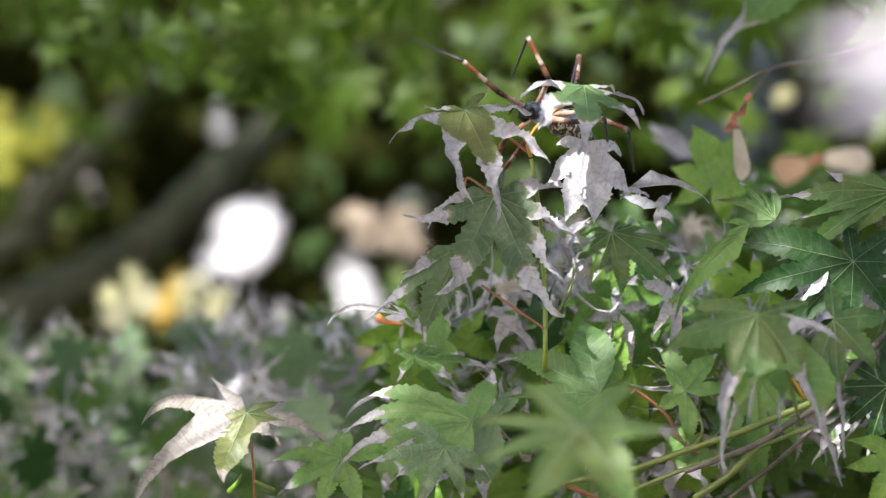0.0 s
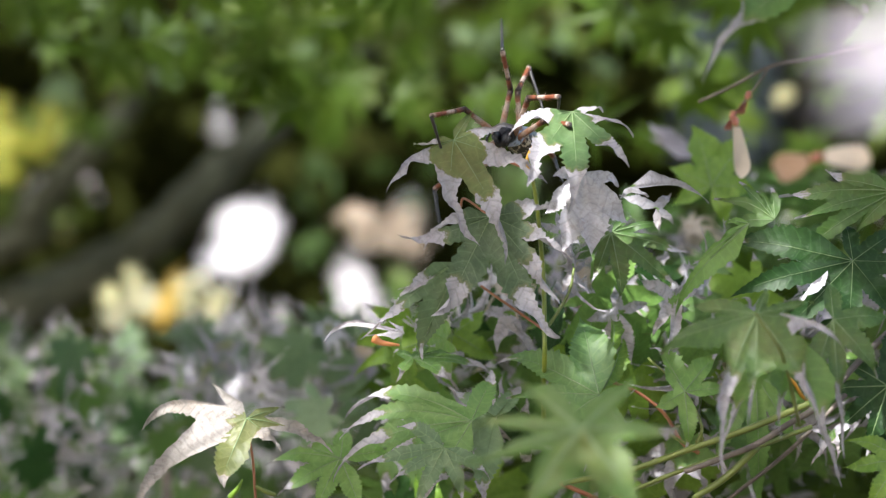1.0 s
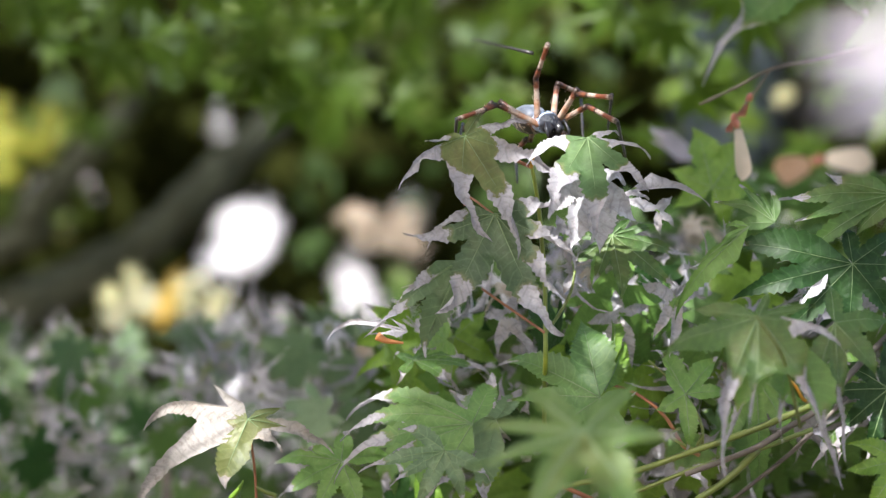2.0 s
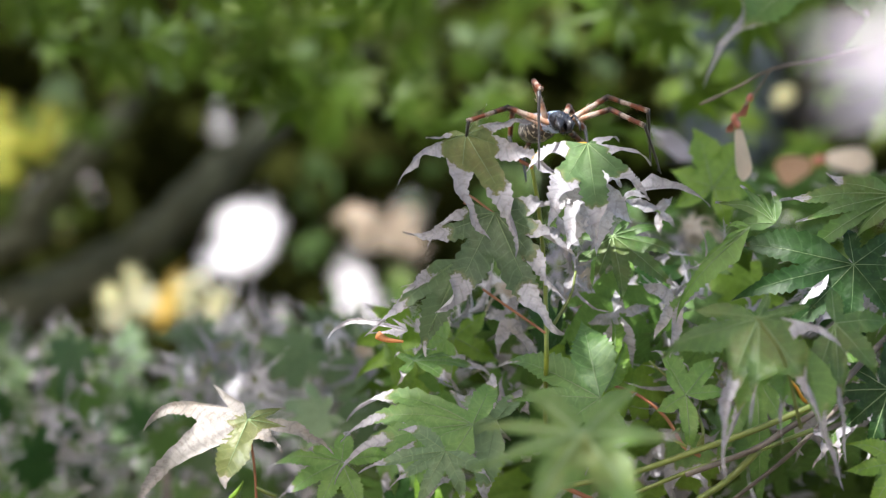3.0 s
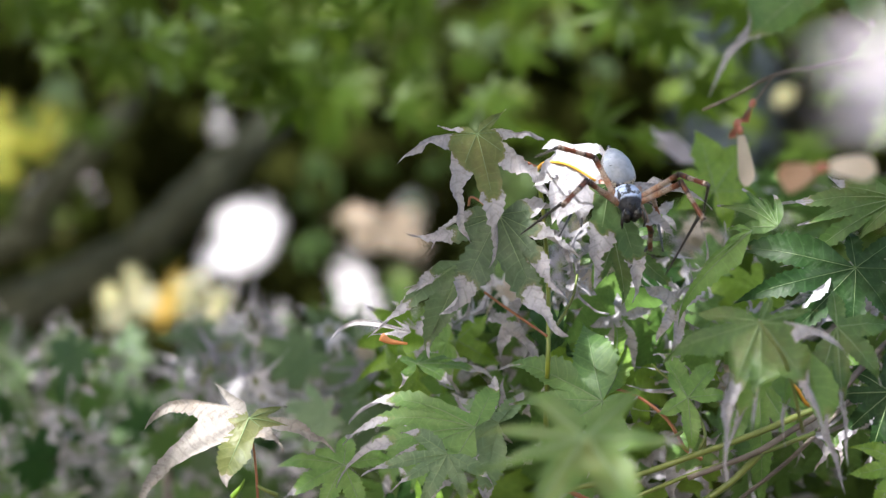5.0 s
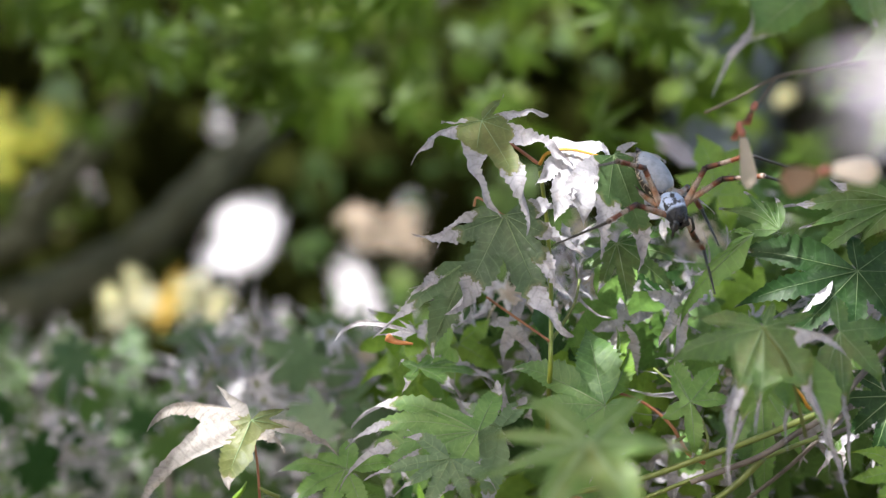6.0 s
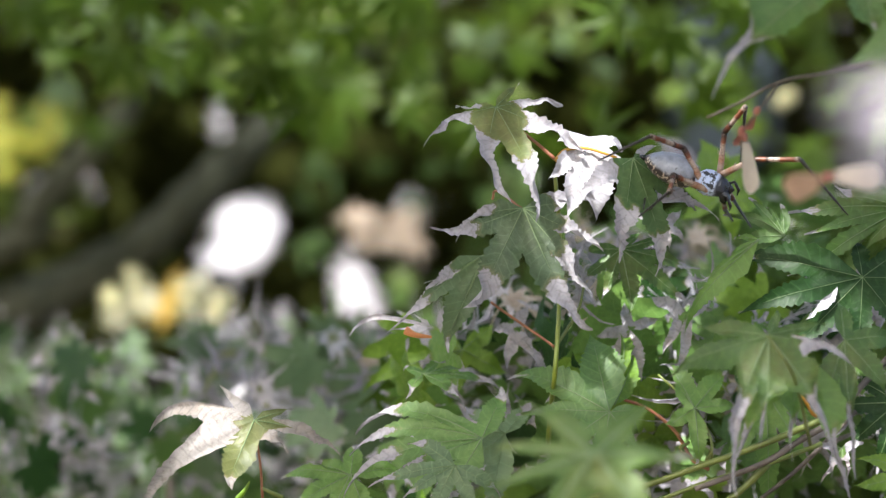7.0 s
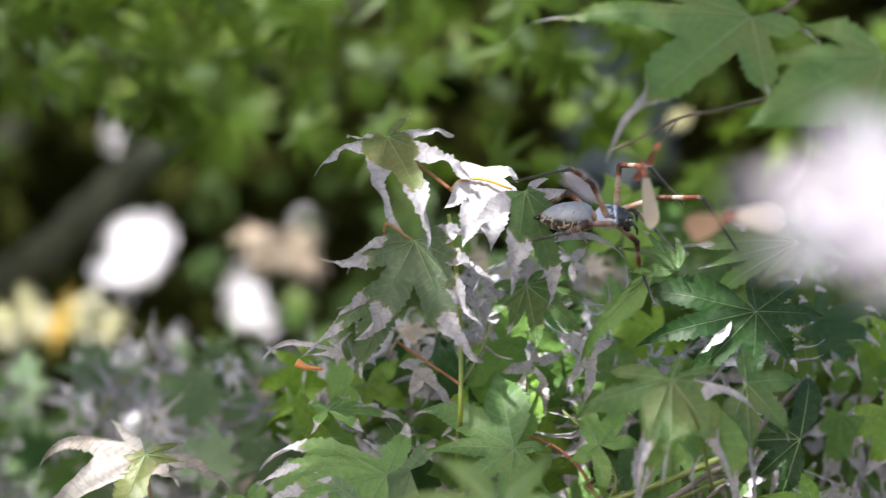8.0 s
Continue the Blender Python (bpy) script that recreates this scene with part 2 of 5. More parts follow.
def leaf_blade(lobes, dry=0.6, droop=0.25, curl=0.5, fold=0.25, width=1.0, notch=0.42, seed=0, rows=38, cols=3, tail=0.3):
    """The blade of a palmate leaf. lobes: (degrees from straight up, clockwise; centimetres; sideways hook in degrees; width;
    where its own dry tip begins), from one side
    round to the other. dry: how far along the lobes the scorched tips begin; above 1 for none."""
    lobes = ordered(lobes)
    rng = random.Random(seed)
    lines = lobe_lines(lobes, droop, curl, seed, rows)
    bm = bmesh.new()
    l_dry, l_along, l_across = (bm.verts.layers.float.new(k) for k in ("dry", "along", "across"))
    s0 = notch - 0.02
    n = len(lobes)

    def cut(i, j):
        """The bottom of the notch between two neighbouring lobes."""
        a, b = lobes[i], lobes[j]
        gap = abs(b[0] - a[0])
        r = min(a[1], b[1]) / 100 * (notch if gap < 75 else notch * 0.72)
        m = radians((a[0] + b[0]) / 2)
        z = -droop * r * r / 0.04
        return Vector((math.sin(m) * r, math.cos(m) * r, z - 0.0006))

    for i, (ang, length, bend, wide, own) in enumerate(lobes):
        line = lines[i]
        lm = length / 100
        thresh = own or dry + rng.uniform(-0.13, 0.1)
        lean = rng.uniform(-1, 1)
        wav, twist = rng.uniform(0, 6), rng.uniform(-1.0, 1.0)
        for sgn in (-1, 1):
            j = i + sgn
            if 0 <= j < n:
                hollow = cut(min(i, j), max(i, j))
            else:
                p, d, _ = line[round(rows * s0 * 0.7)]
                hollow = p + d * sgn * lm * 0.16
            pr, dr, _ = line[round(rows * s0)]
            w0 = min(max((hollow - pr).dot(dr) * sgn, 0.07 * lm), 0.2 * lm * width) * wide
            grid = []
            for k, (p, d, s) in enumerate(line):
                if s <= s0:
                    e = hollow * (s / s0)
                else:
                    t = (s - s0) / (1 - s0)
                    gone = min(1.0, max(0.0, (s - thresh) / 0.25 if tail < 0.5 else (s - thresh + 0.12) / 0.17))
                    gone = gone * gone * (3 - 2 * gone) * (1 if thresh > 0.3 else 0.3)
                    shape = (1 - t) ** (1.1 - (0.58 if tail < 0.5 else 0.35 if tail < 0.75 else 0.6) * gone) * (1 + 2.6 * t * (1 - t)) * (1 - tail * gone)
                    bite = min(1.0, 0.006 / w0)
                    tooth = 1 + ((0.16 if k % 2 else -0.13) * rng.uniform(0.4, 1.3) + 0.22 * gone * rng.uniform(-1, 0.8)) * bite * (1 if t < 0.95 else 0)
                    roll = twist * gone * 1.3 + fold * sgn * (1 + 2.4 * gone) + 0.5 * gone * math.sin(17 * s + wav)
                    e = p + (d * math.cos(roll) * sgn + Vector((0, 0, math.sin(roll) * sgn))) * w0 * shape * tooth
                    e.z += 0.0012 * math.sin(9 * s + wav + 2 * sgn) * t
                    if t < 0.25:
                        e = hollow.lerp(e, t / 0.25)
                row = []
                for c in range(cols + 1):
                    f = c / cols
                    q = p.lerp(e, f)
                    q.z -= 0.25 * fold * math.sin(math.pi * f) * (q - p).length
                    v = bm.verts.new(q)
                    v[l_dry] = 0.5 + (s - thresh + (0.05 * lean - 0.03) * f + 0.03 * math.sin(4 * f + wav)) * 2.2
                    v[l_along] = s * length
                    v[l_across] = (q - p).length * 100
                    row.append(v)
                grid.append(row)
            for r0, r1 in zip(grid, grid[1:]):
                for c in range(cols):
                    f = (r0[c], r0[c + 1], r1[c + 1], r1[c]) if sgn > 0 else (r0[c], r1[c], r1[c + 1], r0[c + 1])
                    bm.faces.new(f)
    bmesh.ops.remove_doubles(bm, verts=bm.verts, dist=0.00004)
    return mesh_of(bm, "leaf")


def leaf_veins(lobes, dry, droop, curl, seed, rib=1.0, rows=14):
    """The raised main ribs, one down each lobe."""
    bm = bmesh.new()
    for line, (_, length, _, _, own) in zip(lobe_lines(ordered(lobes), droop, curl, seed, rows), ordered(lobes)):
        k = length / 100
        pts = [p + Vector((0, 0, 0.0001)) for p, _, s in line if s < min(0.85, (own or dry) - 0.02)]
        if len(pts) < 3:
            continue
        tube(pts, [(0.0003 * (1 - 0.8 * i / len(pts))) * (0.7 + 8 * k) * rib for i in range(len(pts))], 4, bm)
    return mesh_of(bm, "venation")


def maple_leaf(twig, u, v, w, rx, ry, lobes, material=None, dry=0.6, droop=0.25, curl=0.5, fold=0.25, width=1.0, notch=0.42, seed=0, label="", rib=1.0, tail=0.3):
    """One leaf of a twig: its stalk end at u, v, w, its face towards the lens but for a lean of rx and a swing of ry degrees."""
    ob = part("leaf", leaf_blade(lobes, dry, droop, curl, fold, width, notch, seed, tail=tail), material or LEAF, twig, label)
    ob.matrix_basis = twig.matrix_basis.inverted() @ stage(u, v, w) @ pose(0, 0, 0, rx, ry, 0)
    if dry > 0.25:
        part("venation", leaf_veins(lobes, dry, droop, curl, seed, rib), VEIN, ob)
    return ob


def twig_thing(name, u, v, w, label, category="twig", group=""):
    ob = new(name)
    ob.empty_display_size = 0.01
    ob.matrix_basis = stage(u, v, w)
    return tagged(ob, label, category, group)


def stalk(twig, name, points, radii, material, label=""):
    """A stem, petiole or twig through points in u, v, w centimetres; radii in millimetres."""
    inv = twig.matrix_basis.inverted()
    path = smooth_path([inv @ spot(*p) for p in points])
    if isinstance(radii, (int, float)):
        radii = (radii, radii)
    rr = [(radii[0] + (radii[1] - radii[0]) * i / (len(path) - 1)) / 1000 for i in range(len(path))]
    return part(name, tube(path, rr), material, twig, label)


def random_lobes(rng, size):
    base = [(-118, 0.42), (-78, 0.72), (-38, 0.92), (0, 1.0), (38, 0.92), (78, 0.72), (118, 0.42)]
    return [(a + rng.uniform(-6, 6), size * k * rng.uniform(0.88, 1.1), rng.uniform(-28, 28)) for a, k in base]


sprig = twig_thing('maple_sprig', 4.13, -4.52, 1, 'upright maple shoot with scorched olive leaves on red stalks', 'twig')
shoot = stalk(sprig, 'stem', [(4.3, -7.6, 4.5), (4.22, -5.7, 2.8), (4.18, -4.52, 1.2), (4.18, -2.72, 1.5), (4.13, -0.89, 2), (3.92, 1.40, 2), (3.68, 2.81, 1.5), (3.56, 3.45, 1.5)], (1.1, 0.8), SHOOT, 'smooth yellow-green shoot')
leaf_a = maple_leaf(sprig, 0.9, 4.72, 0.5, -22, 4, [(-93.6, 1.63, 8, 0.7, 0.4), (-103.3, 3.53, -55, 0.8, 0.34), (195.0, 4.61, -60, 0.75, 0.34), (157.3, 5.56, 8, 0.88, 0.48), (116.0, 4.15, 6, 1.2, 0.34), (75.4, 2.8, 15, 0.9, 0.34), (38.9, 1.57, 0, 0.8, 0.9)], material=LEAF_OLIVE, dry=0.42, droop=0.06, curl=0.2, seed=3, width=1.0, notch=0.36, tail=0.38, rib=0.6, label='olive leaf with curled grey tips')
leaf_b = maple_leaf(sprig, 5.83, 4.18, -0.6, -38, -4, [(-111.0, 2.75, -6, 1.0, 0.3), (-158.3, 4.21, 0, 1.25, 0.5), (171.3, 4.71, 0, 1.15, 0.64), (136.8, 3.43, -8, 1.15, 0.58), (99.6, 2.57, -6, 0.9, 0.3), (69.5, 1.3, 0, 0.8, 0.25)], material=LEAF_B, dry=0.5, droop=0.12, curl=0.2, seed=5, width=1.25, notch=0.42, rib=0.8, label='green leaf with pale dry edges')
leaf_white = maple_leaf(sprig, 5.40, 4.45, 0.6, -24, 6, [(-132.6, 2.3, -15, 1.5), (-160.0, 3.3, -8, 1.6), (175, 3.2, 12, 1.6), (138, 2.6, 10, 1.5), (-93.6, 1.3, 10, 1.2), (104, 1.5, 0, 1.0)], material=LEAF_WHITE, dry=0.02, droop=0.16, curl=0.5, fold=0.3, seed=8, width=1.7, notch=0.6, label='dry papery leaf in the sun, glare put into its pale colour')
leaf_c = maple_leaf(sprig, 2.09, 1.38, 0.8, -20, -3, [(-92.8, 3.17, -70, 0.6, 0.42), (-113.0, 3.97, 22, 0.85, 0.52), (-155.9, 4.78, 6, 1.1, 0.62), (157.7, 5.7, -8, 1.05, 0.58), (139.6, 4.64, 8, 1.2, 0.5), (115.0, 3.65, 10, 1.1, 0.46), (80, 3.2, 8, 0.9, 0.4)], material=LEAF_DULL, dry=0.5, droop=0.06, curl=0.15, seed=11, width=1.35, notch=0.38, label='broad green leaf with torn grey tips')
leaf_d = maple_leaf(sprig, 0.5, -0.09, 1.6, -15, 12, [(-155.5, 4.23, 8, 1.5, 0.86), (-156.8, 3.27, 0, 1, 0.9), (-122.6, 5.02, -24, 0.6, 0.55), (-118.4, 3.02, -10, 0.7, 0.5), (-121.2, 2.7, 20, 0.5, 0.4)], material=LEAF_DULL, dry=0.68, droop=0.1, curl=0.3, seed=12, width=1.2)
stalk_a = stalk(sprig, 'petiole', [(0.82, 4.65, 0.9), (1.73, 4.25, 1.5), (2.77, 3.80, 1.7), (3.56, 3.40, 1.5)], (0.5, 0.8), RED_STEM, 'red leaf stalk')
stalk_b = stalk(sprig, 'petiole', [(3.57, 3.30, 0.6), (3.74, 3.81, 0.3), (4.53, 4.21, 0.2), (5.76, 4.30, 0)], (0.8, 0.5), GOLD_STEM, 'golden leaf stalk')
leaf_e = maple_leaf(sprig, -1.42, -3.30, 1.9, -10, 0, [(-69.7, 3.83, -70, 0.45), (-88.0, 1.6, -20, 0.3), (-51.8, 1.0, 0, 0.4)], material=LEAF, dry=0.05, curl=0.2, seed=13, label='thin curled dry leaf tip')
scale = stalk(sprig, 'petiole', [(-2.64, -3.44, 1.2), (-2.27, -3.62, 1.1), (-1.59, -3.71, 1.1)], (1.9, 0.5), SCALE, 'orange dry bud scale')
stalk_c = stalk(sprig, 'petiole', [(1.63, -1.63, 2.2), (2.21, -2.05, 2.2), (3.69, -3.07, 1.8), (4.14, -3.39, 1.2)], (0.5, 0.6), RED_STEM, 'red leaf stalk')
stalk_d = stalk(sprig, 'petiole', [(4.13, -3.51, 1.4), (4.72, -2.72, 1.8), (5.23, -1.81, 2), (5.42, -0.90, 2.2)], (0.8, 0.5), STEM)
stalk_e = stalk(sprig, 'petiole', [(2.09, 1.43, 1.1), (1.06, 2.20, 2), (0.87, 1.86, 2.2)], (0.5, 0.5), RED_STEM)

left_twig = twig_thing('maple_twig', -7.47, -10.43, 1, 'thin maple twig bearing a sunlit half-bleached leaf', 'twig')
leaf_l = maple_leaf(left_twig, -7.74, -6.72, 0, -25, 6, [(-42.9, 2.2, 6, 0.6, 0.1), (-67.3, 4.54, -62, 0.68, 0.1), (-113.1, 6.4, -46, 0.46, 0.12), (-157.8, 3.03, 4, 1.2, 0.8), (98.5, 3.7, 42, 1.6, 0.42), (130, 1.9, 10, 1.0, 0.4), (70.0, 1.6, 0, 0.6, 0.9)], material=LEAF_TAN, dry=0.45, droop=0.1, curl=0.35, seed=21, width=1.2, notch=0.45, tail=0.4, label='half-bleached leaf with long curled tips')
stalk(left_twig, 'petiole', [(-7.84, -6.68, 0.4), (-7.64, -7.91, 0.8), (-7.54, -8.84, 1), (-7.45, -10.43, 1)], (0.4, 0.6), RED_STEM)
stalk(left_twig, 'bud', [(-8.46, -9.93, 0.6), (-8.11, -9.51, 0.4), (-7.95, -9.19, 0.4)], (1.3, 0.3), LEAF_BRIGHT, 'fresh green bud')
stalk(left_twig, 'bud', [(-6.67, -9.86, 0.8), (-7.10, -9.66, 0.6), (-7.44, -9.48, 0.6)], (1.0, 0.6), STEM)

branch = twig_thing('maple_branch', 10.67, -10.74, 4, 'leafy maple branch with drooping green leaves', 'branch')
stalk(branch, 'branch', [(9.65, -8.97, -0.5), (11.01, -8.50, -0.3), (12.55, -7.92, 0), (13.92, -7.14, 0.5), (15.24, -6.38, 1), (17.05, -4.84, 3), (18.80, -3.52, 5)], (1.1, 1.4), TWIG, 'dark brown twig')
stalk(branch, 'stem', [(10.07, -10.14, 0.4), (11.41, -9.23, 0.3), (12.64, -8.02, 0.2)], (1.3, 1.5), STEM)
stalk(branch, 'stem', [(4.94, -9.62, 1.6), (7.66, -9.05, 1.4), (10.15, -8.17, 1.2), (12.40, -7.36, 1), (15.16, -6.24, 1.2)], (1.2, 1.4), STEM)
stalk(branch, 'stem', [(4.35, -9.57, 4), (6.46, -10.50, 4)], (1.0, 1.0), RED_STEM)
stalk(branch, 'stem', [(6.71, -5.51, 2.5), (8.02, -6.00, 3), (9.17, -6.93, 3), (9.87, -8.08, 3), (10.58, -8.52, 3.2)], (0.6, 0.9), RED_STEM)
stalk(branch, 'stem', [(6.74, -10.27, 1.2), (10.13, -8.88, 1), (12.39, -8.21, 0.9), (14.96, -7.32, 1.4)], (0.9, 1.0), STEM)
stalk(branch, 'stem', [(8.50, -4.62, 3.2), (9.96, -5.99, 2.8), (10.60, -7.33, 2.2), (10.37, -8.05, 2)], (0.5, 0.8), STEM)
stalk(branch, 'stem', [(11.61, -10.35, 2), (14.13, -8.35, 2), (16.59, -6.12, 3)], (0.8, 1.0), TWIG)
stalk(branch, 'petiole', [(9.75, -7.39, 3), (9.37, -7.71, 2.6), (10.50, -8.27, 2.4), (10.58, -7.55, 2)], (0.7, 0.7), STEM)
stalk(branch, 'petiole', [(12.95, -4.81, 0), (14.05, -5.41, 0.6), (14.59, -6.12, 1.2), (15.35, -6.39, 2.5)], (0.6, 0.8), GOLD_STEM)
maple_leaf(branch, 6.36, -6.02, 1, -28, -4, [(-58.2, 4.82, -6, 1.5), (-12.5, 4.14, 6, 1.5), (-85.6, 3.79, -6, 1.2), (-126.9, 3.17, 0, 1.2), (-172.1, 3.22, 0, 1.2), (84.1, 1.51, 0, 1.0), (144.9, 2.33, 0, 1)], material=LEAF_FRESH, dry=0.97, droop=0.1, curl=0.3, seed=31, width=1.4, notch=0.32, label='broad green leaf with pale ribs')
maple_leaf(branch, 6.58, -5.80, 1.6, -20, 30, [(28.1, 5.79, 14), (39.4, 3.12, 0), (24.8, 2.95, -5)], material=LEAF_BRIGHT, dry=0.9, curl=0.6, seed=32, fold=0.8)
maple_leaf(branch, 1.22, -7.04, 0.6, -30, 0, [(-93.4, 5.99, -25), (-72.8, 5.52, -45), (-109.8, 3.79, 0), (-150.6, 3.69, 5), (-56.9, 5.62, -55), (-57.0, 3.39, -8), (22.7, 2.71, 0)], material=LEAF_FRESH, dry=0.66, droop=0.15, curl=0.4, seed=33, width=1.3, notch=0.36, tail=0.38)
maple_leaf(branch, 0.13, -7.99, -1, -30, 8, [(-116.4, 2.64, -10), (-94.4, 3.39, -12), (-149.8, 2.69, 0), (-49.6, 2.18, 10), (159.0, 2.24, 0), (120.2, 2.13, 0)], material=LEAF_PALE, dry=0.74, seed=34, width=1.3, notch=0.36, tail=0.36)
maple_leaf(branch, -4.10, -8.69, 2.5, -30, -6, [(-115.9, 2.93, -8), (-78.6, 3.35, -10), (-66.2, 1.71, 8), (1.3, 1.59, 0), (74.4, 2.14, 5), (155.5, 2.41, 0), (-156.3, 2.42, 0)], material=LEAF, dry=0.86, seed=35, width=1.35)
maple_leaf(branch, -1.15, -4.65, 4, -55, 0, [(-145.5, 1.34, -25), (64.2, 2.37, 0), (83.8, 3.4, 8), (122.1, 1.92, 0), (35.1, 1.52, 0), (-55.1, 1.08, 0)], material=LEAF, dry=0.75, seed=36, width=1.3)
maple_leaf(branch, 2.21, -7.00, 2.4, -35, 0, [(-131.7, 3.62, 0), (-51.0, 2.53, 0), (-76.3, 4.11, -10), (-167.7, 3.61, 0), (35.6, 1.96, 0)], material=LEAF_PALE, dry=0.7, seed=37, width=1.3)
maple_leaf(branch, 6.97, 0.53, 3, -20, 0, [(101.4, 3.36, 6), (129.0, 3.36, 4), (169.9, 2.85, 0), (-128.5, 2.41, 0), (-90.0, 1.56, 0), (-159.9, 2.29, 0), (48.2, 1.19, 0), (74.0, 2.21, 0)], material=LEAF_SOFT, dry=0.86, droop=0.1, seed=38, width=1.35, label='dark glossy green leaf')
maple_leaf(branch, 12.88, -5.35, 3.0, -18, 0, [(178.3, 5.35, 0), (-149.4, 4.04, -8), (148.3, 3.52, 0), (108.3, 1.62, 30), (-116.1, 1.63, 0), (116.8, 2.72, 0)], material=LEAF, dry=0.92, seed=39, width=1.2)
maple_leaf(branch, 9.89, -5.94, 2, -25, 0, [(-24.0, 2.62, 0), (-122.1, 1.48, 0), (176.4, 2.36, 0), (81.9, 1.87, 0), (37.7, 2.35, 0), (-31.4, 1.55, 0)], material=LEAF, dry=0.9, seed=40, width=1.4)
maple_leaf(branch, 18.32, -5.77, 3, -20, 0, [(-54.0, 2.21, 0), (-90.0, 3.35, 0), (-129.2, 2.85, 0), (-159.9, 3.0, 0), (13.8, 3.5, 0)], material=LEAF_DARK, dry=0.9, seed=41, width=1.35)
maple_leaf(branch, 17.62, -8.18, -4, -30, 0, [(-57.1, 2.35, 0), (-96.5, 2.23, 0), (-142.3, 2.55, 0), (-7.7, 2.07, 0)], material=LEAF_BRIGHT, dry=1.2, seed=42, width=1.6)
maple_leaf(branch, 15.79, -7.52, 1.6, -30, 0, [(167.8, 1.2, 10), (-145.8, 1.6, 0), (-78.4, 1.0, 0), (68.7, 1.0, 0)], material=LEAF, dry=0.3, seed=43, width=1.1)
maple_leaf(branch, 9.66, -2.07, 3.2, -20, 20, [(-148.7, 1.96, 25), (-164.3, 2.45, -10), (71.6, 1.23, 0), (-62.2, 1.71, 0)], material=LEAF, dry=0.2, curl=0.8, seed=44, width=1.0)
maple_leaf(branch, 5.45, -1.13, 2.6, -20, 0, [(-7.6, 1.33, 0), (-147.1, 0.93, 0), (40.5, 0.74, 10)], material=LEAF, dry=0.05, seed=45, width=1.3)
maple_leaf(branch, 5.02, 0.49, 3.4, -20, 0, [(-61.7, 1.12, 0), (64.8, 1.25, 0), (170.3, 1.34, 0), (125.7, 0.91, 0), (-12.3, 1.09, 0)], material=LEAF, dry=0.1, seed=46, width=1.4)
maple_leaf(branch, 8.84, 1.53, 3.2, -20, 0, [(-65.7, 1.62, 0), (132.5, 0.98, 0), (175.0, 1.06, 0), (43.9, 0.92, 0)], material=LEAF, dry=0.1, seed=47, width=1.4)
maple_leaf(branch, 2.71, -2.78, 4, -20, 0, [(-162.0, 1.66, 0), (144.9, 1.29, 0), (-90.0, 1.0, 0), (25.8, 1.18, 0), (144.9, 2.56, 0)], material=LEAF, dry=0.15, seed=48, width=1.4)
maple_leaf(branch, 7.43, -2.80, 4.5, -20, 0, [(-100.8, 1.41, 0), (168.0, 2.15, 0), (-153.5, 2.35, 0), (67.3, 1.38, 0), (-10.6, 1.22, 0)], material=LEAF, dry=0.12, seed=49, width=1.4)
maple_leaf(branch, 7.62, 2.35, 1.5, -20, 0, [(74.2, 3.47, 75, 0.3), (-141.8, 0.73, 0, 0.6), (115.4, 0.85, 0, 0.6)], material=LEAF, dry=0.05, curl=0.1, seed=50, label='thin curling dry leaf tip')
maple_leaf(branch, 12.26, 2.72, 14, -15, 0, [(-10.9, 3.17, 0, 1.3), (35.0, 3.02, 0, 1.2), (-63.5, 2.14, 0), (-114.7, 1.96, 0), (90.0, 1.99, 0), (158.9, 1.9, 0)], material=LEAF_BRIGHT, dry=1.2, droop=0.1, seed=56, width=1.6, notch=0.5, label='fresh bright green leaf')
maple_leaf(branch, 13.3, 4.6, 32, -15, 0, [(-51.7, 3.42, 10, 1.0), (-59.9, 2.82, 0, 0.6)], material=LEAF_ASH, dry=0.05, seed=57, width=1.3, label='withered grey-brown leaf')
maple_leaf(branch, 0.52, -3.88, 10, -15, 0, [(-105.6, 4.74, 0, 1.2), (-129.3, 3.92, 0), (-57.0, 1.9, 0), (51.3, 1.87, 0), (119.9, 2.28, 0), (-165.1, 2.57, 0)], material=LEAF_BRIGHT, dry=1.2, droop=0.1, seed=58, width=1.6, notch=0.45)

dark_twig = twig_thing('maple_twig', 18.54, -1.79, 1, 'maple twig with dark green leaves at its end', 'twig')
maple_leaf(dark_twig, 16.40, -0.61, 0, -16, 6, [(-76.7, 5.01, 10), (-102.2, 5.16, 0), (-134.2, 4.32, 0), (-4.1, 1.79, -6), (55.2, 2.77, 0), (91.0, 3.13, 0), (-173.6, 3.29, 0), (143.2, 2.86, 0)], material=LEAF_DARK, dry=0.95, droop=0.1, seed=51, width=1.3, rib=0.45, label='dark green leaf with pale ribs')
maple_leaf(dark_twig, 12.35, 0.88, 0.6, -20, 0, [(-131.2, 4.52, -8, 0.7), (-125.2, 3.03, 0, 0.7), (-79.3, 0.98, 0), (-115.7, 1.37, 0)], material=LEAF, dry=0.92, seed=52, width=1.2)
maple_leaf(dark_twig, 13.41, 1.04, 0.9, -20, 0, [(-48.7, 2.64, -55), (-35.4, 2.34, 0), (-0.1, 1.56, 0), (-90.0, 1.82, 0), (-20.8, 1.53, 0)], material=LEAF_SOFT, dry=0.84, seed=53, width=1.3)
maple_leaf(dark_twig, 18.16, 2.16, 0.2, -20, 0, [(-116.9, 5.06, -10), (-100.1, 3.95, 0), (-84.8, 4.76, -6), (-72.3, 2.99, 0), (-131.0, 2.35, 0)], material=LEAF_SOFT, dry=0.82, seed=54, width=1.2)
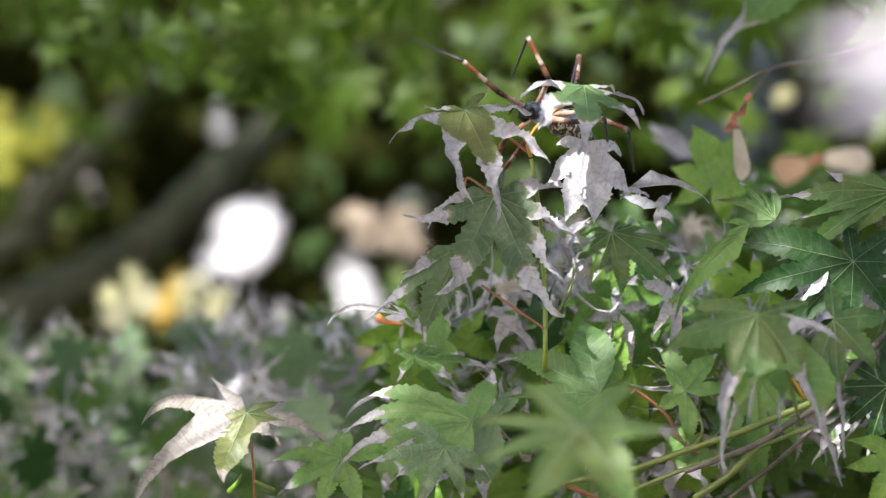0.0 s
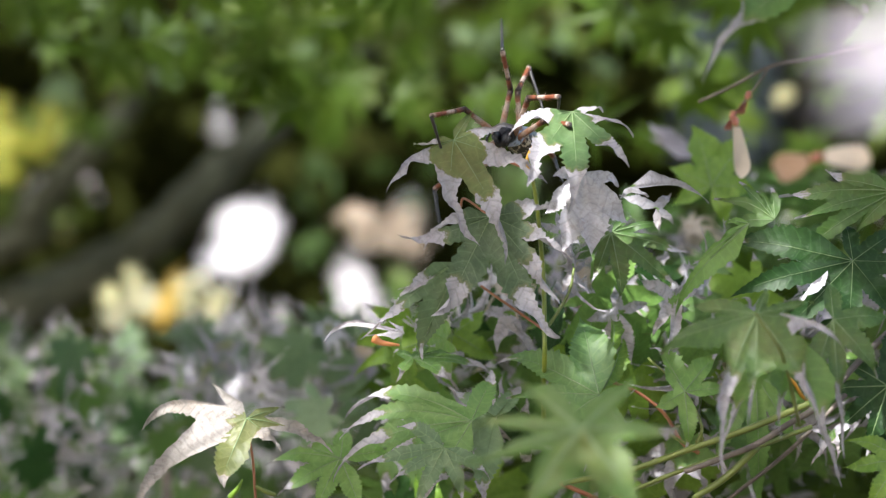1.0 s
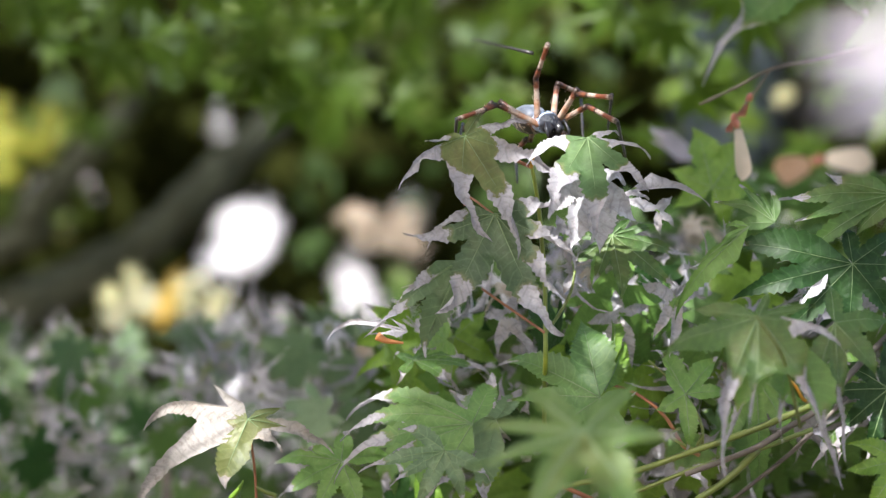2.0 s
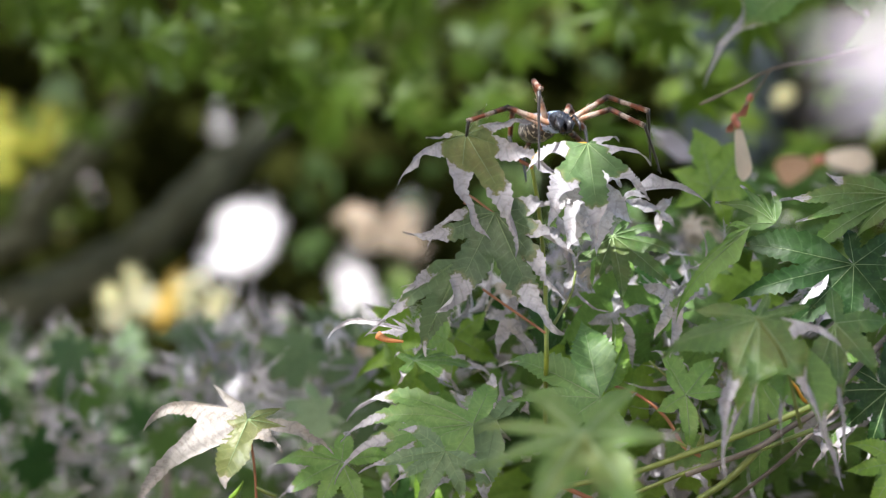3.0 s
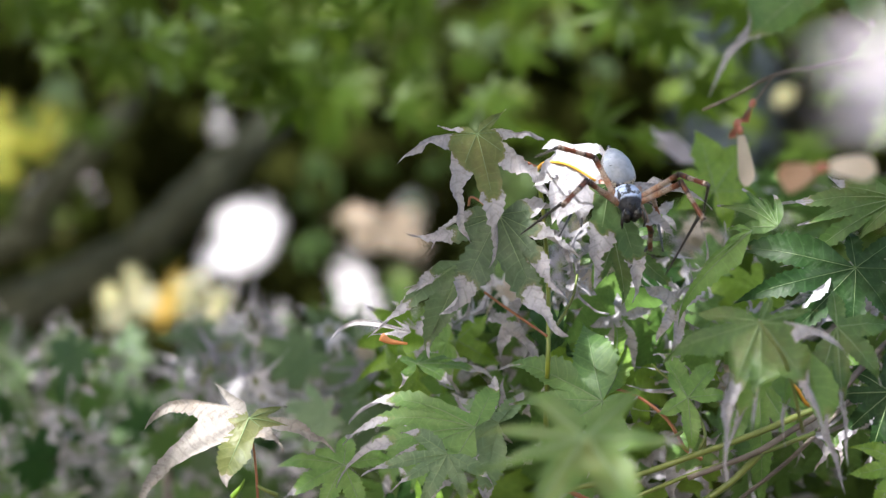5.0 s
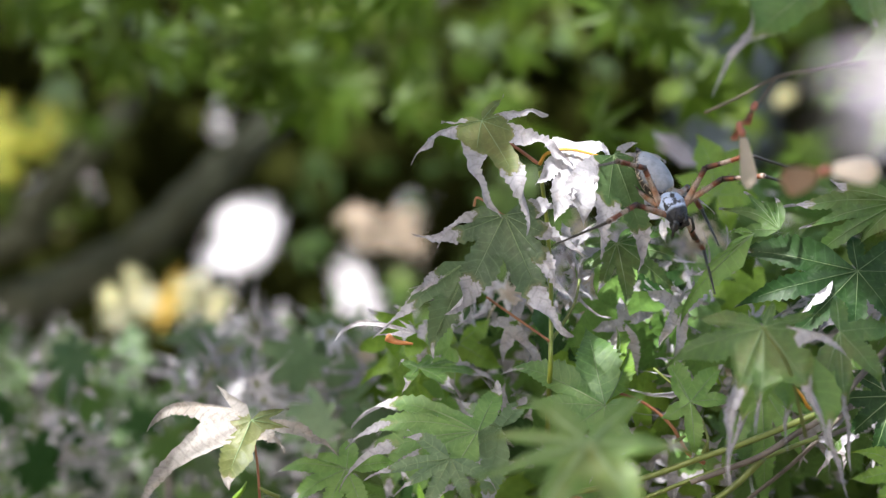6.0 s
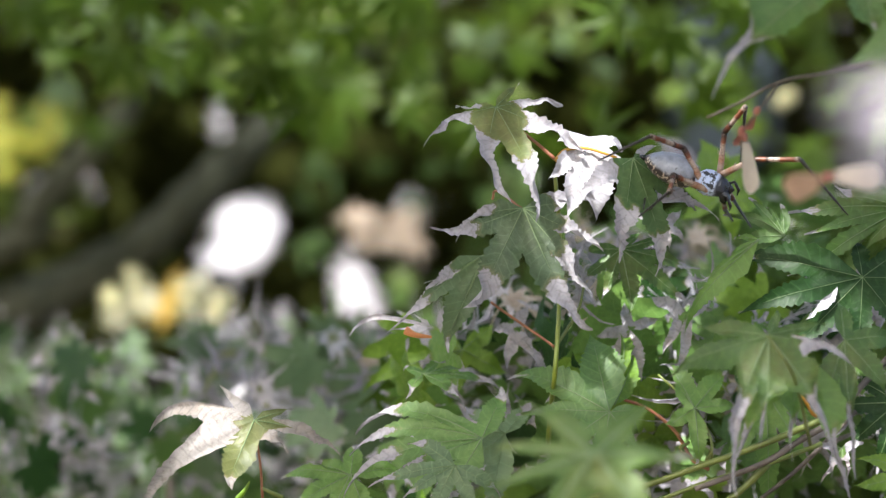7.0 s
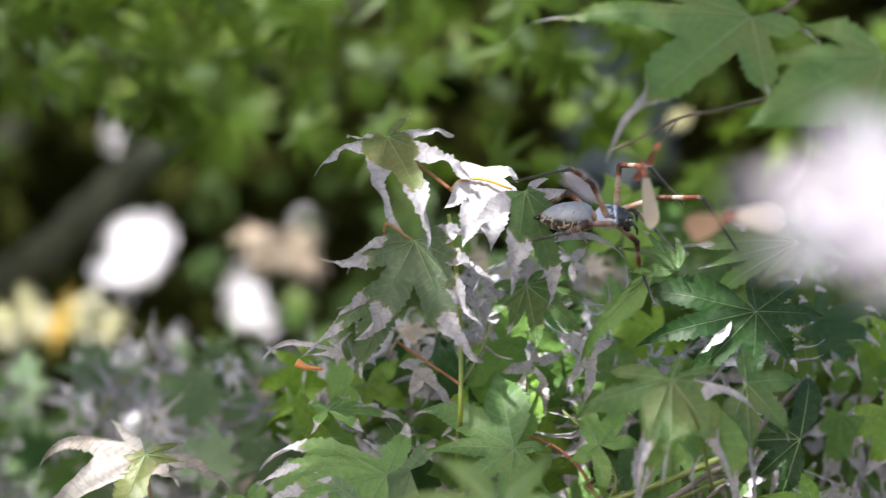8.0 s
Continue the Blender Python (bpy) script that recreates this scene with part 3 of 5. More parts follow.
maple_leaf(dark_twig, 14.45, -2.0, -0.8, -20, 0, [(39.8, 1.5, 0), (36.0, 0.95, 0), (-124.2, 0.46, 0)], material=LEAF_WHITE, dry=0.05, seed=55, width=1.3, label='small dry leaf lit by the sun, glare put into its pale colour')
stalk(dark_twig, 'stem', [(16.44, -0.65, 0.3), (17.63, -1.34, 1), (18.54, -1.79, 1)], (0.6, 0.8), STEM)

fore_twig = twig_thing('maple_twig', 4.78, -8.57, -17, 'green maple leaf spread before the branch', 'twig')
maple_leaf(fore_twig, 4.4, -5.77, -22, -32, 0, [(-82.5, 3.93, -6, 0.8, 0.97), (-47.4, 2.89, 6, 0.95, 0.86), (42.5, 2.81, 4, 0.75, 0.97), (87.2, 3.05, 14, 0.75, 0.86), (146.3, 3.18, 4, 1.2, 0.97), (-144.3, 3.31, 0, 1.1, 0.97), (-105.1, 3.93, -8, 0.75, 0.97)], material=LEAF_HAZE, dry=0.95, droop=0.08, curl=0.2, fold=0.3, seed=61, width=1.0, notch=0.36, rib=3.2, label='broad soft green leaf')
stalk(fore_twig, 'petiole', [(4.40, -5.77, -22.4), (4.60, -6.97, -22), (4.90, -8.37, -21), (5.9, -17.0, -12), (10.00, -40.00, 14)], (0.5, 0.7), STEM)

right_twig = twig_thing('maple_twig', 13.30, -6.67, -7, 'maple twig with a drooping green leaf, grey at its tips', 'twig')
maple_leaf(right_twig, 11.48, -2.56, -9, -28, 0, [(-106.4, 3.78, 0, 1.4, 1.0), (-79.6, 2.56, 0, 0.9, 1.0), (-154.6, 5.9, -30, 1.5, 0.48), (-177.3, 4.3, 14, 1.15, 0.62), (146.5, 4.56, 0, 1.45, 0.55), (94.7, 3.81, 50, 0.5, 0.3), (74.3, 2.23, 0, 0.9, 1.0), (23.4, 1.29, 0, 0.8, 1.0)], material=LEAF_HAZE, dry=0.7, droop=0.12, curl=0.25, seed=62, width=1.15, notch=0.4, rib=1.2, tail=0.62, label='green leaf with grey drooping tips')
maple_leaf(right_twig, 12.88, -3.12, -7, -30, 0, [(-141.0, 4.71, -30), (-171.3, 3.97, 0), (163.7, 5.54, -6), (164.2, 2.6, 0)], material=LEAF, dry=0.62, seed=63, width=1.2, tail=0.6)
maple_leaf(right_twig, 14.71, -2.83, -6, -26, 0, [(-160.2, 3.12, 0, 1.1, 0.9), (180.2, 4.9, -14, 1.1, 0.55), (139.8, 2.62, 0, 1, 0.9), (81.4, 2.35, 0, 1, 1.0), (0.0, 1.76, 0, 1, 1.0)], material=LEAF_SOFT, dry=0.9, seed=65, width=1.2, tail=0.62)
stalk(right_twig, 'petiole', [(11.07, -2.44, -11.8), (12.27, -4.03, -10), (13.30, -6.67, -7)], (0.5, 0.7), STEM)

high_twig = twig_thing('maple_twig', 13.78, 9.92, -12, 'overhanging maple twig with green leaves, dry at the tips', 'twig')
maple_leaf(high_twig, 14.27, 10.77, -12, -25, 0, [(-129.8, 7.6, -6, 0.95, 0.66), (-84.8, 9.07, -14, 0.5, 0.7), (-68, 6.4, 0, 0.8, 1.0), (172, 4.2, 0, 1.0, 0.7), (109.3, 2.62, 0)], material=LEAF_SOFT, dry=0.74, droop=0.04, curl=0.1, seed=71, width=1.1, notch=0.36, tail=0.66, label='overhanging green leaf with a dry grey tip')
maple_leaf(high_twig, 18.16, 9.09, -16, -25, 0, [(-115.9, 5.42, 0, 2.2), (-160.5, 4.4, 0), (-59.4, 3.26, 0), (-86.9, 4.34, 0)], material=LEAF_SOFT, dry=1.1, droop=0.05, seed=72, width=1.4)
stalk(high_twig, 'petiole', [(14.63, 10.70, -11.6), (16.33, 12.03, -11), (17.71, 17.82, -8), (19.70, 50.40, 0), (20.88, 96.34, 6)], (0.6, 2.5), TWIG)

near_twig = twig_thing('maple_twig', 9.03, 3.27, -67, 'pale dried maple leaf hanging close to the lens', 'twig')
maple_leaf(near_twig, 7.17, 2.31, -68, -12, 0, [(-79.5, 2.65, 0, 1.6), (-100.0, 2.5, 0, 1.6), (-131.5, 1.45, 0, 1.5), (-177.3, 1.31, 0, 1.6), (-45.7, 2.08, 0, 1.6), (125.6, 1.64, 0, 1.6)], material=LEAF_ASH, dry=0.02, seed=73, width=2.0)
stalk(near_twig, 'petiole', [(7.21, 2.32, -67.8), (8.28, 2.83, -67), (10.66, 10.86, -64), (8.86, 79.67, -45), (3.16, 145.33, -35)], (0.4, 2.0), TWIG)

def sway(thing, rows):
    """Rows of t, u, v: how far the thing has swayed from its place, in centimetres."""
    rest = thing.matrix_basis.copy()
    walk(thing, [(t, rest @ Matrix.Translation((u / 100, v / 100, 0))) for t, u, v in rows])


def stir(leaf, w, rows):
    """Rows of t, u, v, turn, lean, swing: a leaf's stalk end, its turn to the right, its lean and its swing, in degrees."""
    inv = leaf.parent.matrix_basis.inverted()
    walk(leaf, [(t, inv @ stage(u, v, w) @ pose(0, 0, 0, 0, 0, -turn) @ pose(0, 0, 0, lean, swing, 0)) for t, u, v, turn, lean, swing in rows])


def hinge(stem, u0, v0, rows):
    """Rows of t, u, v, turn: a stem that was built with one end at u0, v0 has that end moved, and turns about it."""
    o = stem.parent.matrix_basis.inverted() @ STAGE
    walk(stem, [(t, o @ Matrix.Translation((u / 100, v / 100, 0)) @ pose(0, 0, 0, 0, 0, turn) @ Matrix.Translation((-u0 / 100, -v0 / 100, 0)) @ o.inverted()) for t, u, v, turn in rows])


# ---- maple keys ----
WING = stem_material("key_wing", (0.6, 0.53, 0.45), (0.72, 0.65, 0.57), 90, 0.6, 0.35)
WING_RED = stem_material("rusty_key_wing", (0.5, 0.32, 0.2), (0.62, 0.45, 0.33), 90, 0.6, 0.35)
NUT = stem_material("key_nutlet", (0.2, 0.06, 0.045), (0.34, 0.13, 0.09), 90, 0.5)


def key_wing(length, width):
    """A maple key's blade: a long, rounded paddle, thick along one edge."""
    bm = bmesh.new()
    rows = []
    for i in range(11):
        s = i / 10
        half = width * (0.22 + 0.78 * math.sin(math.pi * min(1, s * 0.55 + 0.12)) ** 1.2) * math.sqrt(max(0.02, 1 - max(0, (s - 0.72) / 0.28) ** 2))
        rows.append([bm.verts.new((half * (k / 3 - 0.4), -length * s, 0.0012 * math.sin(5 * s + k) * s)) for k in range(4)])
    for r0, r1 in zip(rows, rows[1:]):
        for k in range(3):
            bm.faces.new((r0[k], r0[k + 1], r1[k + 1], r1[k]))
    bmesh.ops.solidify(bm, geom=bm.faces[:], thickness=0.0003)
    return bm


def nutlet(r):
    bm = bmesh.new()
    bmesh.ops.create_uvsphere(bm, u_segments=12, v_segments=8, radius=r)
    for v in bm.verts:
        v.co.y *= 1.5
        v.co.x *= 1 + 0.12 * noise.noise(v.co * 500)
    return bm


samaras = twig_thing("samaras", 13.3, 6.6, -9, "dry maple keys with red nutlets on a thin stalk", "seed cluster")


def maple_key(u, v, w, turn, length, width, material, label):
    nut = part("nutlet", nutlet(0.0013), NUT, samaras, "small red nutlet")
    nut.matrix_basis = samaras.matrix_basis.inverted() @ stage(u, v, w) @ pose(0, 0, 0, -10, 10, turn)
    wing = part("wing", key_wing(length / 100, width / 100), material, nut, label)
    wing.matrix_basis = pose(0, -0.002, 0)


stalk(samaras, "stalk", [(9.38, 5.21, -9), (10.62, 5.78, -9), (11.66, 6.35, -9), (12.51, 6.64, -9), (13.65, 6.83, -9), (16.59, 7.58, -9)], (0.5, 0.8), TWIG)
stalk(samaras, "stalk", [(11.94, 6.45, -9), (11.56, 5.88, -9.1), (10.81, 4.93, -9.2)], (0.45, 0.35), TWIG)
maple_key(10.71, 4.50, -9.2, 4, 1.9, 0.6, WING, "papery cream wing")
maple_key(11.18, 5.45, -9.1, -30, 0.6, 0.3, NUT, "short red wing")
maple_key(10.62, 4.74, -9.15, -25, 0.4, 0.26, NUT, "short red wing")
stalk(samaras, "stalk", [(16.59, 7.58, -9), (15.4, 5, -16), (13.2, 3.2, -22), (11.42, 2.7, -23.9)], (0.3, 0.25), TWIG)
maple_key(11.38, 2.62, -24, -80, 1.15, 0.9, WING_RED, "rust-brown wing")
maple_key(11.48, 2.70, -24, 82, 1.4, 0.8, WING, "papery pink wing")

# ---- ground ----
soil = Net("leaf_litter")
soil_col = soil.ramp(soil.noise(9, 8, 0.7), (0.3, (0.022, 0.017, 0.011)), (0.55, (0.06, 0.045, 0.026)), (0.75, (0.14, 0.1, 0.06)))
soil.bump(soil.noise(30, 6), 0.6, 0.02)
SOIL = soil.finish(soil_col, 0.9)
bm = bmesh.new()
rings = []
for r in (0.5, 1.5, 3, 6, 12, 30, 90, 400, 3000):
    rings.append([bm.verts.new((r * math.cos(a * math.pi / 24), r * math.sin(a * math.pi / 24),
                                0.06 * noise.noise((r * math.cos(a * math.pi / 24), r * math.sin(a * math.pi / 24), 0)) * min(r, 12))) for a in range(48)])
bm.faces.new(rings[0])
for r0, r1 in zip(rings, rings[1:]):
    for k in range(48):
        bm.faces.new((r0[k], r1[k], r1[(k + 1) % 48], r0[(k + 1) % 48]))
ground = new("ground", mesh_of(bm, "ground"))
ground.data.materials.append(SOIL)
tagged(ground, "brown soil strewn with leaf litter", "ground", kind="structure")

# ---- added wall beyond the trees: a sunlit stand-in for the bright sky ----
plaster = Net("pale_plaster")
plaster_col = plaster.ramp(plaster.noise(0.9, 6, 0.65), (0.3, (0.26, 0.235, 0.225)), (0.5, (0.3, 0.3, 0.322)), (0.75, (0.345, 0.35, 0.382)))
plaster.bump(plaster.noise(60, 5), 0.4, 0.004)
PLASTER = plaster.finish(plaster_col, 0.85)
bm = bmesh.new()
bmesh.ops.create_cube(bm, size=1, matrix=Matrix.Translation((-1, 14.15, 2.4)) @ Matrix.Diagonal((26, 0.3, 5.2, 1)))
bmesh.ops.create_cube(bm, size=1, matrix=Matrix.Translation((-1, 14.15, 5.06)) @ Matrix.Diagonal((26.2, 0.46, 0.12, 1)))
wall = new("wall_north", mesh_of(bm, "wall_north"))
for p in wall.data.polygons:
    p.use_smooth = False
wall.data.materials.append(PLASTER)
tagged(wall, "pale plastered wall in full sun, added as a backdrop for the bright gaps", "wall", kind="structure")

# ---- the maple behind: limbs ----
tree = new("maple_tree")
tree.matrix_basis = pose(-1.75, 3.3, 0)
tagged(tree, "old maple tree with dark smooth limbs in shade", "tree")


def limb(name, points, r0, r1):
    inv = tree.matrix_basis.inverted()
    path = smooth_path([inv @ Vector(p) for p in points], 8)
    rr = [(r0 + (r1 - r0) * i / (len(path) - 1)) * (1 + 0.08 * math.sin(i * 1.3)) for i in range(len(path))]
    return part(name, tube(path, rr, 14), BARK, tree)


limb("trunk", [(-1.75, 3.3, -0.05), (-1.7, 3.28, 0.6), (-1.5, 3.2, 1.3), (-1.15, 3.1, 1.62)], 0.13, 0.06)
limb("limb", [(-1.15, 3.1, 1.62), tuple(spot(-55.6, -7.7, 200)), tuple(spot(-46.8, -5.1, 200)), tuple(spot(-36.0, 0.3, 200)), tuple(spot(-29.3, 6.5, 200)), tuple(spot(-24.0, 11.8, 202)), tuple(spot(-20.2, 15.7, 205))], 0.031, 0.021)
limb("limb", [tuple(spot(-20.4, 15.5, 205)), tuple(spot(-15.6, 20.3, 210)), tuple(spot(-8.9, 25.8, 218)), tuple(spot(4.2, 35.9, 232))], 0.019, 0.006)
limb("limb", [(-1.15, 3.1, 1.62), tuple(spot(-54.2, -0.6, 196)), tuple(spot(-47.5, 4.8, 192)), tuple(spot(-41.4, 10.8, 190)), tuple(spot(-36.8, 16.0, 190)), tuple(spot(-33.8, 21.7, 192))], 0.024, 0.014)
limb("limb", [(-1.62, 3.25, 1.0), (-1.55, 2.6, 2.0), (-1.2, 1.6, 2.55), (-0.75, 0.8, 2.75), (-0.35, 0.35, 2.7), (0.2, 0.1, 2.75)], 0.07, 0.02)
limb("limb", [(-1.2, 1.6, 2.55), (-0.9, 0.4, 2.9), (-0.7, -0.6, 3.0)], 0.04, 0.015)
limb("limb", [(-1.55, 2.6, 2.0), (-0.6, 2.9, 2.75), (0.6, 3.2, 3.0), (1.6, 3.3, 2.9)], 0.05, 0.015)

# ---- leaves in bulk ----
# Yellow pushed pale: part of the sunlight on these leaves is in the colour.
LEAF_GOLD = leaf_material("sun_painted_leaf", (0.66, 0.63, 0.28), (0.78, 0.77, 0.46), thin=0.5)
# Lighter copy of the far green: light on the sprays is in the colour.
LEAF_LIT = leaf_material("lit_toned_leaf", (0.05, 0.092, 0.01), (0.09, 0.136, 0.016))
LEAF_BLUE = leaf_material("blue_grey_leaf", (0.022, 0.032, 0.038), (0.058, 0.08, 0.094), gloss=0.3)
# Lime raised well above the other greens to look sunlit.
LEAF_LIME = leaf_material("lime_maple_leaf", (0.3, 0.33, 0.04), (0.46, 0.46, 0.08), thin=0.5)
LEAF_ORANGE = leaf_material("orange_leaf", (0.5, 0.27, 0.05), (0.62, 0.4, 0.1), thin=0.5)
FORMS = []
for k in range(14):
    rng = random.Random(200 + k)
    lobes = random_lobes(rng, rng.uniform(3.2, 4.3))
    dry = rng.choice((0.55, 0.65, 0.75, 0.9, 1.1))
    FORMS.append(leaf_blade(lobes, dry, 0.3, 0.6, 0.3, 1.4, 0.48, 200 + k, rows=10, cols=2))
WITHERED = []
for k in range(8):
    rng = random.Random(300 + k)
    WITHERED.append(leaf_blade(random_lobes(rng, rng.uniform(2.2, 3.4)), rng.choice((0.05, 0.2, 0.35)), 0.5, 1.6, 0.7, 1.0, 0.34, 300 + k, rows=10, cols=2))


def leaf_turn(rng, spread=40):
    """A drooping leaf's turn: its tip hangs down, its face looks up and out."""
    return pose(0, 0, 0, -20 + rng.uniform(-spread, spread), rng.uniform(-spread, spread), 180 + rng.uniform(-95, 95))


def fill_leaves(thing, count, seed, place, materials, spread=40, forms=FORMS):
    """Single leaves, children of a thing, where place(rng) puts them: u, v, w."""
    rng = random.Random(seed)
    inv = thing.matrix_basis.inverted()
    made = {}
    for _ in range(count):
        at = place(rng)
        if at is None:
            continue
        form, mat = rng.choice(forms), rng.choice(materials)
        key = (form.name, mat.name)
        if key not in made:
            made[key] = form.copy()
            made[key].materials.clear()
            made[key].materials.append(mat)
        ob = part("leaf", made[key], mat, thing)
        ob.matrix_basis = inv @ stage(*at) @ leaf_turn(rng, spread)


def foliage(name, label, places, seed, material, size, spread=50, dry=0.0, kind="stuff"):
    """Leaves that nobody could count, as one mesh: seven-pointed, folded, each turned its own way."""
    rng = random.Random(seed)
    verts, faces, dryness = [], [], []
    angles = [-125, -101, -78, -58, -39, -19, 0, 19, 39, 58, 78, 101, 125]
    reach = [0.4, 0.22, 0.72, 0.33, 0.92, 0.36, 1.0, 0.36, 0.92, 0.33, 0.72, 0.22, 0.4]
    for at in places:
        m = at @ leaf_turn(rng, spread)
        s = rng.uniform(*size)
        k = len(verts)
        scorched = rng.random() < dry
        verts.append(m @ Vector((0, 0, 0)))
        dryness.append(0.0)
        for a, r in zip(angles, reach):
            r *= s * rng.uniform(0.85, 1.1)
            a = radians(a + rng.uniform(-5, 5))
            verts.append(m @ Vector((math.sin(a) * r, math.cos(a) * r, -0.25 * r * r / s * rng.uniform(0.2, 1.8))))
            dryness.append(0.9 if scorched and r > 0.5 * s else 0.0)
        faces += [(k, k + i + 2, k + i + 1) for i in range(12)]
    me = bpy.data.meshes.new(name)
    me.from_pydata(verts, [], faces)
    me.attributes.new("dry", "FLOAT", "POINT").data.foreach_set("value", dryness)
    me.materials.append(material)
    ob = new(name, me)
    return tagged(ob, label, "foliage", kind=kind)


def slope(u, v, w):
    return u / (100 + w), v / (100 + w)


# where the sun comes through the leaves in spots
SUN_SPOTS = [(4.5, 2.9, -0.2, 0.3), (5.2, 1.9, 0, 0.05), (5.0, 3.7, 0.6, 0.15), (-9.0, -6.8, 0, 0.7), (14.6, -1.2, 1, 0.05), (4.0, 8.0, 2, 0.8),
             (5.6, 2.1, -68, 0.1), (-27, -4.5, 145, 13), (-6.5, 2.2, 150, 5), (-60, 16.3, 262, 9),
             (-3.46, -3.2, 1.9, 0.25), (-5.8, -8.2, 2, 0.3), (16, -5.5, 0, 0.2), (33.7, 15.2, 150, 3)]
rng = random.Random(77)
SUN_SPOTS += [(rng.uniform(-26, -4), rng.uniform(-15, -6), rng.uniform(40, 110), rng.uniform(0.3, 1.0)) for _ in range(5)]


def lit(p, r):
    """Whether something of radius r at p stands between the sun and one of the spots."""
    for u, v, w, room in SUN_SPOTS:
        d = p - spot(u, v, w)
        along = d.dot(to_sun)
        if along > 0 and (d - to_sun * along).length < room / 100 + r * 0.6:
            return True
    return False


# gaps through which the bright backdrop wall shows: centre and half size, as slopes from the lens
# and where nothing hangs before the sunlit leaves far behind
CLEAR = [(-0.098, 0.047, 0.03, 0.017), (-0.15, 0.02, 0.02, 0.012), (-0.168, 0.045, 0.014, 0.016), (0.135, 0.061, 0.006, 0.006)]
GAPS = [(-0.0775, 0.0140, 0.0115, 0.0090), (-0.0810, 0.0030, 0.0130, 0.0112), (-0.0396, -0.0054, 0.0050, 0.0040), (-0.0312, -0.0205, 0.0088, 0.0080), (-0.0885, 0.053, 0.0045, 0.0045),
        (-0.161, 0.025, 0.0040, 0.0048), (-0.1395, 0.028, 0.0036, 0.0042), (-0.012, 0.018, 0.0042, 0.0045)]


def in_gap(u, v, w, grow=0.0, gaps=GAPS):
    a, b = slope(u, v, w)
    return any(((a - x) / (p + grow)) ** 2 + ((b - y) / (q + grow)) ** 2 < 1 for x, y, p, q in gaps)


def band(x0, x1, y0, y1, w0, w1):
    """A chooser of places: slopes between x0..x1 and y0..y1, depths between w0 and w1."""
    def place(rng):
        w = rng.uniform(w0, w1)
        return rng.uniform(x0, x1) * (100 + w), rng.uniform(y0, y1) * (100 + w), w
    return place


def spread_places(count, seed, place, keep=lambda u, v, w: True):
    rng = random.Random(seed)
    out = []
    for _ in range(count):
        at = place(rng)
        if keep(*at):
            out.append(stage(*at))
    return out


foliage("foliage", "inner leaves of the maple shrub, shade put into their colour", spread_places(420, 27, band(-0.03, 0.27, -0.13, 0.0, 20, 45), lambda u, v, w: v / (100 + w) < 0.2 * u / (100 + w) - 0.03), 27,
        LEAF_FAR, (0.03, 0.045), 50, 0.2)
hedge = twig_thing("maple_shrub", 8, -14, 10, "dense low maple shrub with scorched leaf tips", "shrub")
stalk(hedge, "stem", [(8, -14, 10), (10, -40, 14), (12, -110, 20), (13, -165, 22)], (4, 9), TWIG)
for base, tip in (((-14, -155, 40), (-16, -12, 45)), ((-30, -152, 60), (-34, -14, 70)), ((24, -160, 18), (20, -14, 12)), ((-4, -158, 25), (-2, -14, 22))):
    mid = [(a + b) / 2 + c for a, b, c in zip(base, tip, (3, 0, -4))]
    stalk(hedge, "stem", [tip, tuple(mid), base], (3, 8), TWIG)
foliage("foliage", "lower leaves of the maple shrub", spread_places(1500, 24, lambda r: (r.uniform(-45, 40), r.uniform(-120, -17), r.uniform(-2, 95)), lambda u, v, w: v / (100 + w) < -0.118), 24,
        LEAF, (0.032, 0.044), 50, 0.3)
low_right = band(-0.02, 0.24, -0.115, -0.008, 5, 16)
fill_leaves(hedge, 115, 11, lambda r: (lambda p: p if slope(*p)[1] < 0.03 + slope(*p)[0] * 0.22 - 0.05 else None)(low_right(r)), [LEAF, LEAF, LEAF_DARK, LEAF_BRIGHT], 35)
low_left = band(-0.19, 0.0, -0.115, -0.032, 35, 130)
fill_leaves(hedge, 150, 12, low_left, [LEAF_DULL, LEAF_DULL, LEAF_DARK], 45)
fill_leaves(hedge, 75, 17, low_left, [LEAF_DARK, LEAF_SOFT], 45)
fill_leaves(hedge, 60, 65, band(-0.055, 0.025, -0.105, -0.03, 22, 60), [LEAF_PALE, LEAF_PALE, LEAF_DULL], 35)
fill_leaves(hedge, 34, 66, band(-0.045, 0.04, -0.105, -0.034, 20, 50), [LEAF_ASH, LEAF_DULL, LEAF_BEIGE], 60, WITHERED)
fill_leaves(hedge, 60, 14, band(-0.19, 0.0, -0.11, -0.03, 35, 125), [LEAF], 60, WITHERED)
fill_leaves(hedge, 34, 16, band(-0.10, -0.02, -0.06, -0.028, 22, 70), [LEAF_WHITE, LEAF_ASH], 60, WITHERED)
fill_leaves(hedge, 16, 18, band(0.0, 0.12, -0.055, -0.01, 8, 14), [LEAF_BEIGE, LEAF_WHITE], 60, WITHERED)
fill_leaves(hedge, 18, 15, band(0.0, 0.2, -0.10, -0.005, 2.5, 8), [LEAF], 60, WITHERED)
foliage("foliage", "green maple foliage hanging, half shade put into its colour", spread_places(250, 21, band(-0.22, 0.26, 0.04, 0.15, 45, 125), lambda u, v, w: not in_gap(u, v, w, 0.006, GAPS + CLEAR) and not lit(spot(u, v, w), 0.04)), 21,
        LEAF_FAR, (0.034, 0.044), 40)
foliage("foliage", "maple leaves with sunlight put into their yellow", spread_places(17, 22, band(-0.131, -0.116, -0.028, -0.010, 130, 160)) + spread_places(17, 28, band(-0.104, -0.088, -0.026, -0.010, 130, 160)), 22, LEAF_GOLD, (0.016, 0.026), 60)
